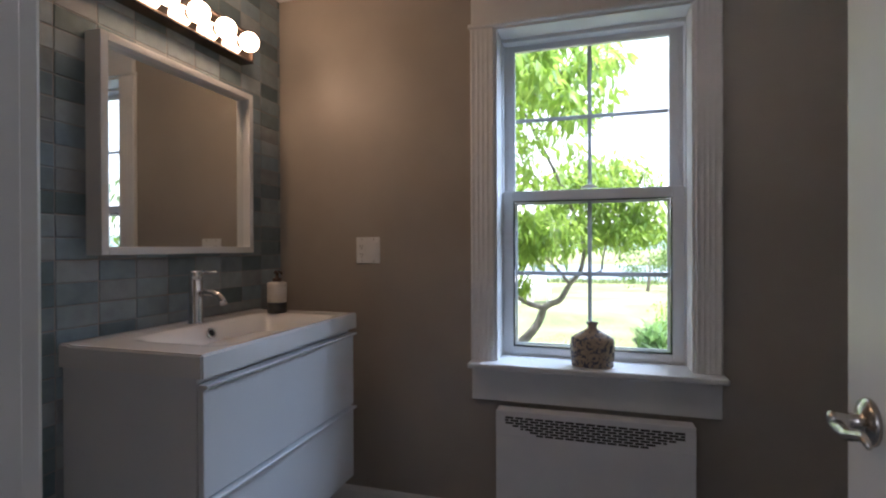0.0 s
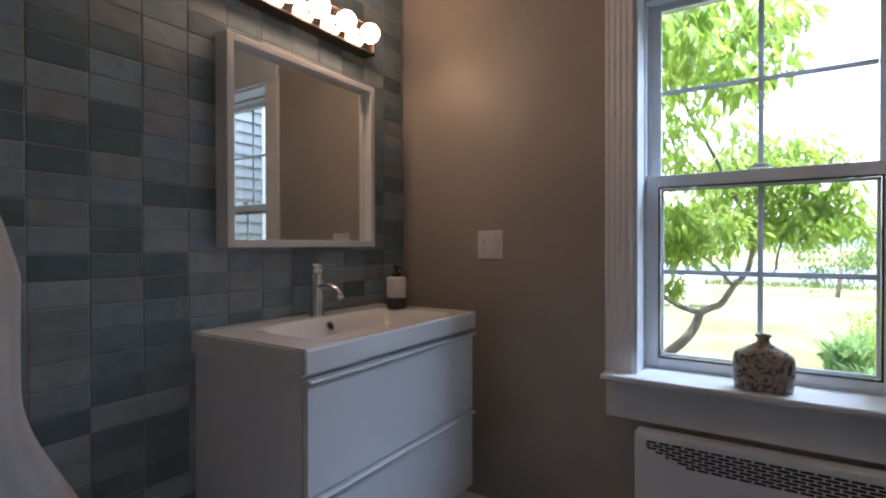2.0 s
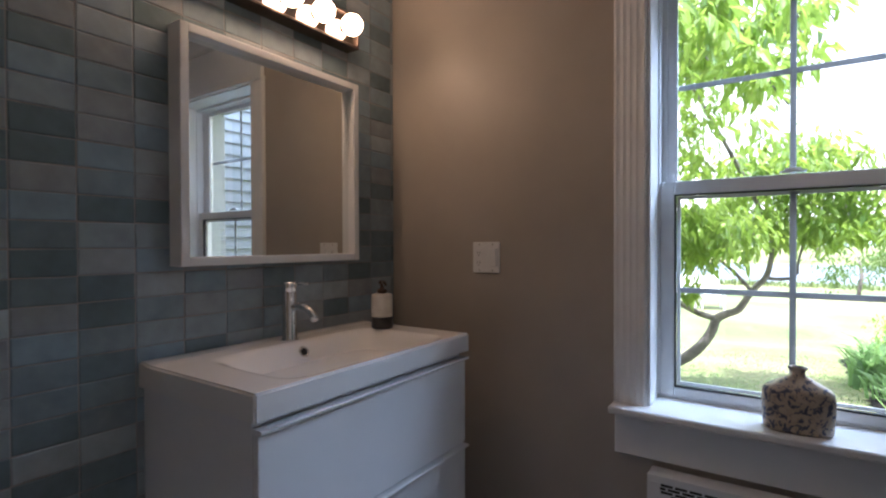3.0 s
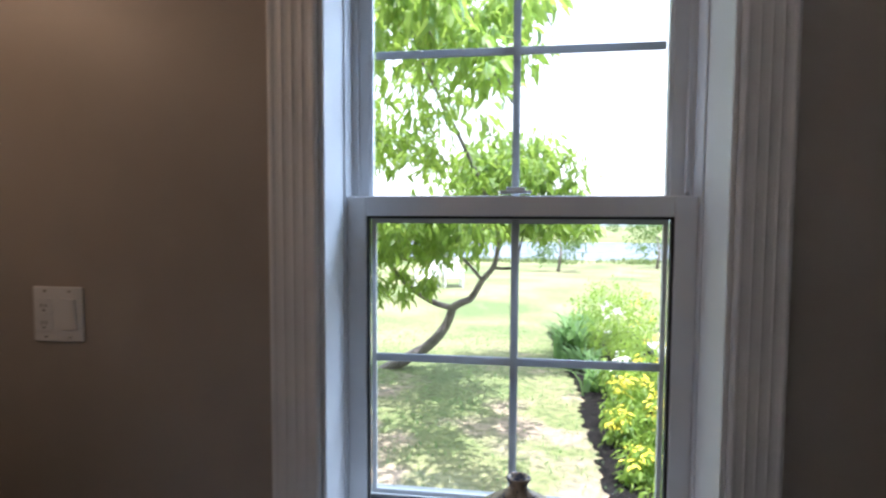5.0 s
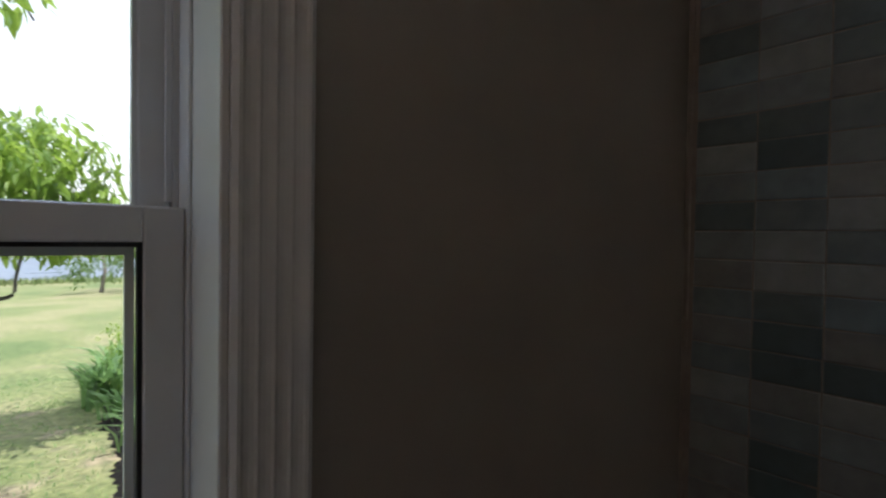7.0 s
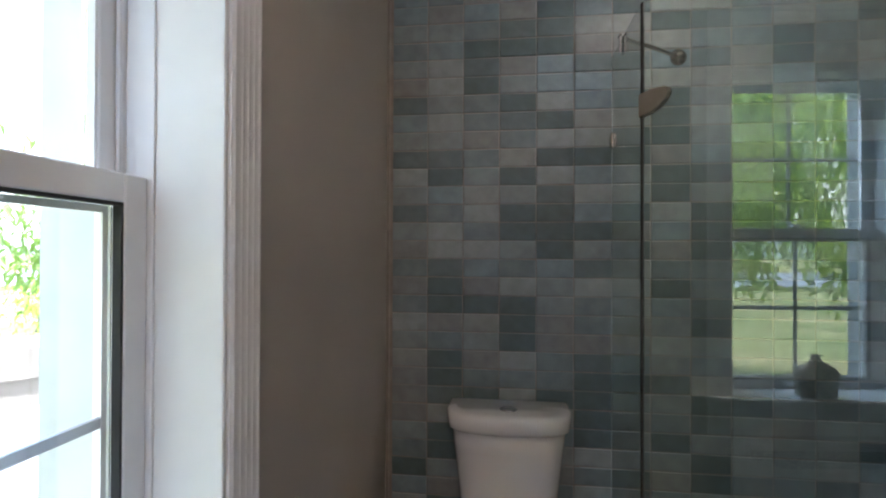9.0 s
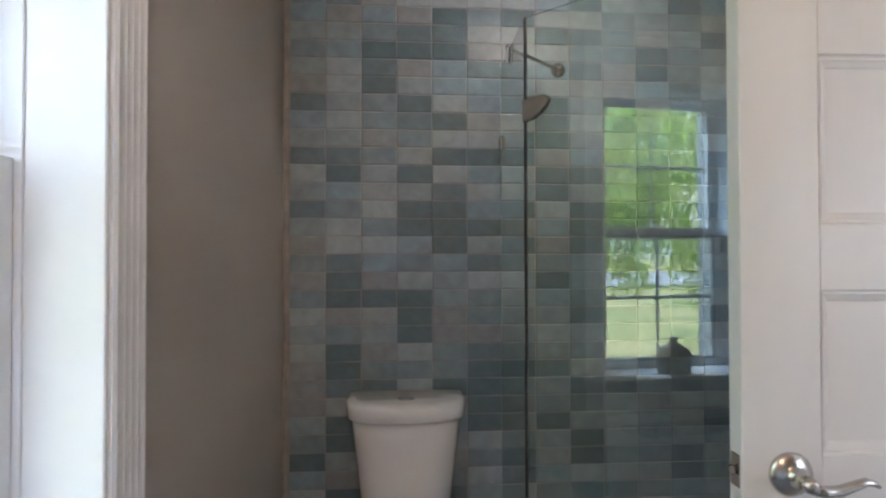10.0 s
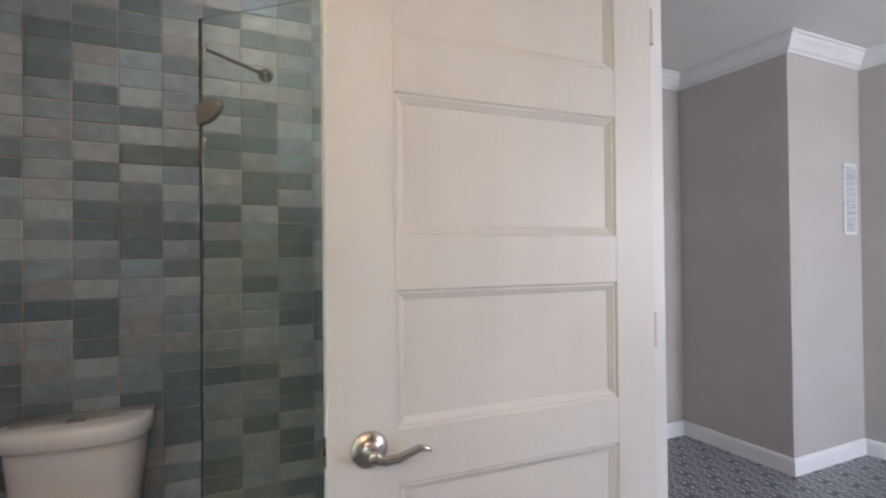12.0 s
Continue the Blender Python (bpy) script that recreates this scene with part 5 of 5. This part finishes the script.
def woven(lo, hi, name, rows):
    """A wicker body: a core wrapped in proud horizontal strands."""
    bm = box(lo, hi, 0.01, 2)
    h = (hi[2] - lo[2]) / rows
    for r in range(rows):
        z = lo[2] + h * (r + 0.5)
        box_in(bm, (lo[0] - 0.006, lo[1] - 0.006, z - h * 0.36), (hi[0] + 0.006, hi[1] + 0.006, z + h * 0.36), 0.003)
    return part(name, bm, WICKER, sofa)


woven((-0.8, -0.36, 0.0), (0.8, 0.36, 0.34), "seat_base", 14)
woven((-0.8, -0.40, 0.35), (0.8, -0.30, 0.74), "backrest", 18)
woven((-0.90, -0.38, 0.0), (-0.815, 0.36, 0.58), "armrest", 22)
woven((0.815, -0.38, 0.0), (0.90, 0.36, 0.58), "armrest", 22)
for x in (-0.40, 0.40):
    part("cushion", box((x - 0.385, -0.27, 0.355), (x + 0.385, 0.35, 0.47), 0.035, 3), CUSHION, sofa, "pale grey seat cushion")
    part("cushion", moved(box((-0.37, -0.06, 0), (0.37, 0.06, 0.38), 0.04, 3), pose(x, -0.20, 0.475, 10)), CUSHION, sofa, "pale grey back cushion")

wing = thing("house_wing", "wing of the house with grey clapboard siding", "house", m=pose(1.90, 2.7, -0.6))
WO = (1.74, 2.7, -0.6)
part("wall", local((1.75, 2.034, -0.7), (5.4, 3.46, 4.7), WO), SIDING, wing)
for i in range(44):
    z0 = -0.45 + 0.115 * i
    sec = [(0.0, 0), (0.024, 0), (0.006, 0.125), (0, 0.125)]
    part("clapboard", sweep(sec, (1.75 - WO[0], 2.03 - WO[1], z0 - WO[2]), (1.75 - WO[0], 3.38 - WO[1], z0 - WO[2]), (-1, 0, 0)), SIDING, wing)
part("corner_board", local((1.72, 3.38, -0.6), (1.85, 3.48, 4.68), WO, 0.004), DECKPAINT, wing, "white corner board")
part("downspout", moved(tube([(0, 0, 0), (0, 0, 1.2), (0, 0, 3.2), (0, 0, 5.2)], 0.042, 12), pose(1.67 - WO[0], 2.86 - WO[1], 0)), DECKPAINT, wing, "white downspout", smooth=True)
part("roof", local((1.55, 2.034, 4.7), (5.6, 3.66, 4.82), WO, 0.01), STONE, wing)

heat_pump = thing("outdoor_heat_pump", "white outdoor heat pump unit with slatted grille beside the house", "heat pump", m=pose(1.28, 3.1, -0.49))
part("body", box((-0.36, -0.14, 0.0), (0.36, 0.14, 0.96), 0.02, 3), PLASTIC, heat_pump)
for k in range(16):
    part("slat", box((-0.32, -0.152, 0.10 + 0.048 * k), (0.08, -0.1395, 0.122 + 0.048 * k), 0.002), PLASTIC, heat_pump)
badge = part("badge", moved(lathe([(0.045, 0.0), (0.045, 0.003), (0.030, 0.004)], 28), pose(0.22, -0.140, 0.83, 90)), BLUEMARK, heat_pump, "round blue and orange badge")
part("badge_mark", moved(lathe([(0.022, 0.0), (0.022, 0.0058), (0.012, 0.0065)], 20), pose(0.205, -0.140, 0.85, 90)), ORANGEMARK, badge, "orange badge mark")
setting("house_front", boxes(((-9, 2.008, -0.6), (WX0 - 0.10, 2.03, 4.2)), ((WX1 + 0.10, 2.008, -0.6), (2.55, 2.03, 4.2)), ((WX0 - 0.10, 2.008, -0.6), (WX1 + 0.10, 2.03, 0.60)), ((WX0 - 0.10, 2.008, 2.16), (WX1 + 0.10, 2.03, 4.2))),
        SIDING, "grey siding of the house outside the window", "facade")
for lo, hi in (((WX0 - 0.10, 2.006, 0.66), (WX0 + 0.008, 2.115, 2.06)), ((WX1 - 0.008, 2.006, 0.66), (WX1 + 0.10, 2.115, 2.06)), ((WX0 - 0.10, 2.006, 2.06), (WX1 + 0.10, 2.117, 2.17)), ((WX0 - 0.12, 2.006, 0.60), (WX1 + 0.12, 2.14, 0.66))):
    part("outer_trim", box(lo, hi, 0.003), OUTERTRIM, window, "white outer trim toned down to grey against strong daylight")


# ---- wall tiles, last ----
PY, PZ, GAPW = 0.1266, 0.0640, 0.0015


def tile_mesh(w, h, seed):
    """A handmade tile: slightly uneven outline, softened front edge, face a little dished. Lies in local y-z, its face at +x."""
    r = random.Random(seed)
    bm = bmesh.new()
    back, front, face = [], [], []
    e, t = 0.0026, 0.008
    for sy, sz in ((-1, -1), (1, -1), (1, 1), (-1, 1)):
        jy, jz = r.uniform(-0.0008, 0.0006), r.uniform(-0.0008, 0.0006)
        y, z = sy * (w / 2 + jy), sz * (h / 2 + jz)
        back.append(bm.verts.new((0, y, z)))
        front.append(bm.verts.new((t * 0.72 + r.uniform(-0.0004, 0.0004), y, z)))
        face.append(bm.verts.new((t + r.uniform(-0.0007, 0.0007), y - sy * e, z - sz * e)))
    for a, b in ((back, front), (front, face)):
        for k in range(4):
            bm.faces.new((a[k], a[(k + 1) % 4], b[(k + 1) % 4], b[k]))
    c = bm.verts.new((t + r.uniform(-0.0003, 0.0006), r.uniform(-0.01, 0.01), r.uniform(-0.005, 0.005)))
    for k in range(4):
        bm.faces.new((face[k], face[(k + 1) % 4], c))
    bmesh.ops.recalc_face_normals(bm, faces=bm.faces[:])
    mesh = bpy.data.meshes.new("tile")
    bm.to_mesh(mesh)
    bm.free()
    mesh.materials.append(TILE)
    return mesh


VARIANTS = [tile_mesh(PY - GAPW, PZ - GAPW, 40 + i) for i in range(6)]
tile_rng = random.Random(21)


def lay_tiles(wall, place, a0, a1, joint_a, z0, z1, joint_z, near):
    """Tiles between a0..a1 along the wall and z0..z1. place(a, z) gives the pose. near(a, z): tiles that become parts; the rest are joined."""
    rest_v, rest_f = [], []
    na = math.floor((a0 - joint_a) / PY)
    count = 0
    while joint_a + na * PY < a1 - 0.004:
        s, e = max(a0, joint_a + na * PY), min(a1, joint_a + (na + 1) * PY)
        nz = math.floor((z0 - joint_z) / PZ)
        while joint_z + nz * PZ < z1 - 0.004:
            b, t = max(z0, joint_z + nz * PZ), min(z1, joint_z + (nz + 1) * PZ)
            if e - s > 0.012 and t - b > 0.010:
                mesh = VARIANTS[tile_rng.randrange(6)]
                m = place((s + e) / 2, (b + t) / 2) @ pose(0, 0, 0, tile_rng.gauss(0, 0.25), tile_rng.gauss(0, 0.45), tile_rng.gauss(0, 0.35))
                m = m @ Matrix.Diagonal((1, (e - s - GAPW) / (PY - GAPW), (t - b - GAPW) / (PZ - GAPW), 1))
                if near((s + e) / 2, (b + t) / 2) and count < 300:
                    ob = new("tile", mesh)
                    ob.parent = wall
                    ob.matrix_basis = m
                    count += 1
                else:
                    base = len(rest_v)
                    rest_v += [m @ q.co for q in mesh.vertices]
                    rest_f += [tuple(base + k for k in p.vertices) for p in mesh.polygons]
            nz += 1
        na += 1
    if rest_v:
        rest = from_lists("tiles", rest_v, rest_f, TILE, wall)
        rest["kind"] = "stuff"


lay_tiles(wall_west, lambda a, z: pose(XL - 0.008, a, z), YD, YW - 0.001, 0.661, 0.0, CEILZ, 1.131, lambda a, z: 0.25 < a and 0.55 < z < 2.2 and not (MY0 < a < MY1 and MZ0 + 0.05 < z < MZ1 - 0.03) and not (a > 0.82 and z < 0.85))
lay_tiles(wall_east, lambda a, z: pose(XR + 0.008, a, z, 0, 0, 180), YS, YW - 0.012, 1.667, 0.0, CEILZ, 1.589, lambda a, z: a > 0.62 and 0.42 < z < 2.42)
lay_tiles(wall_shower, lambda a, z: pose(a, YS - 0.008, z, 0, 0, 90), 0.70, XR - 0.002, XR - 0.002 - 8 * PY, 0.0, CEILZ, 1.589, lambda a, z: z > 0.42)
setting("tile_edge_trim", box((XR - 0.003, YW - 0.012, 0.0), (XR + 0.008, YW, CEILZ - 0.095), 0.002), GROUT, "thin sand-coloured edge strip beside the tiles", "trim")
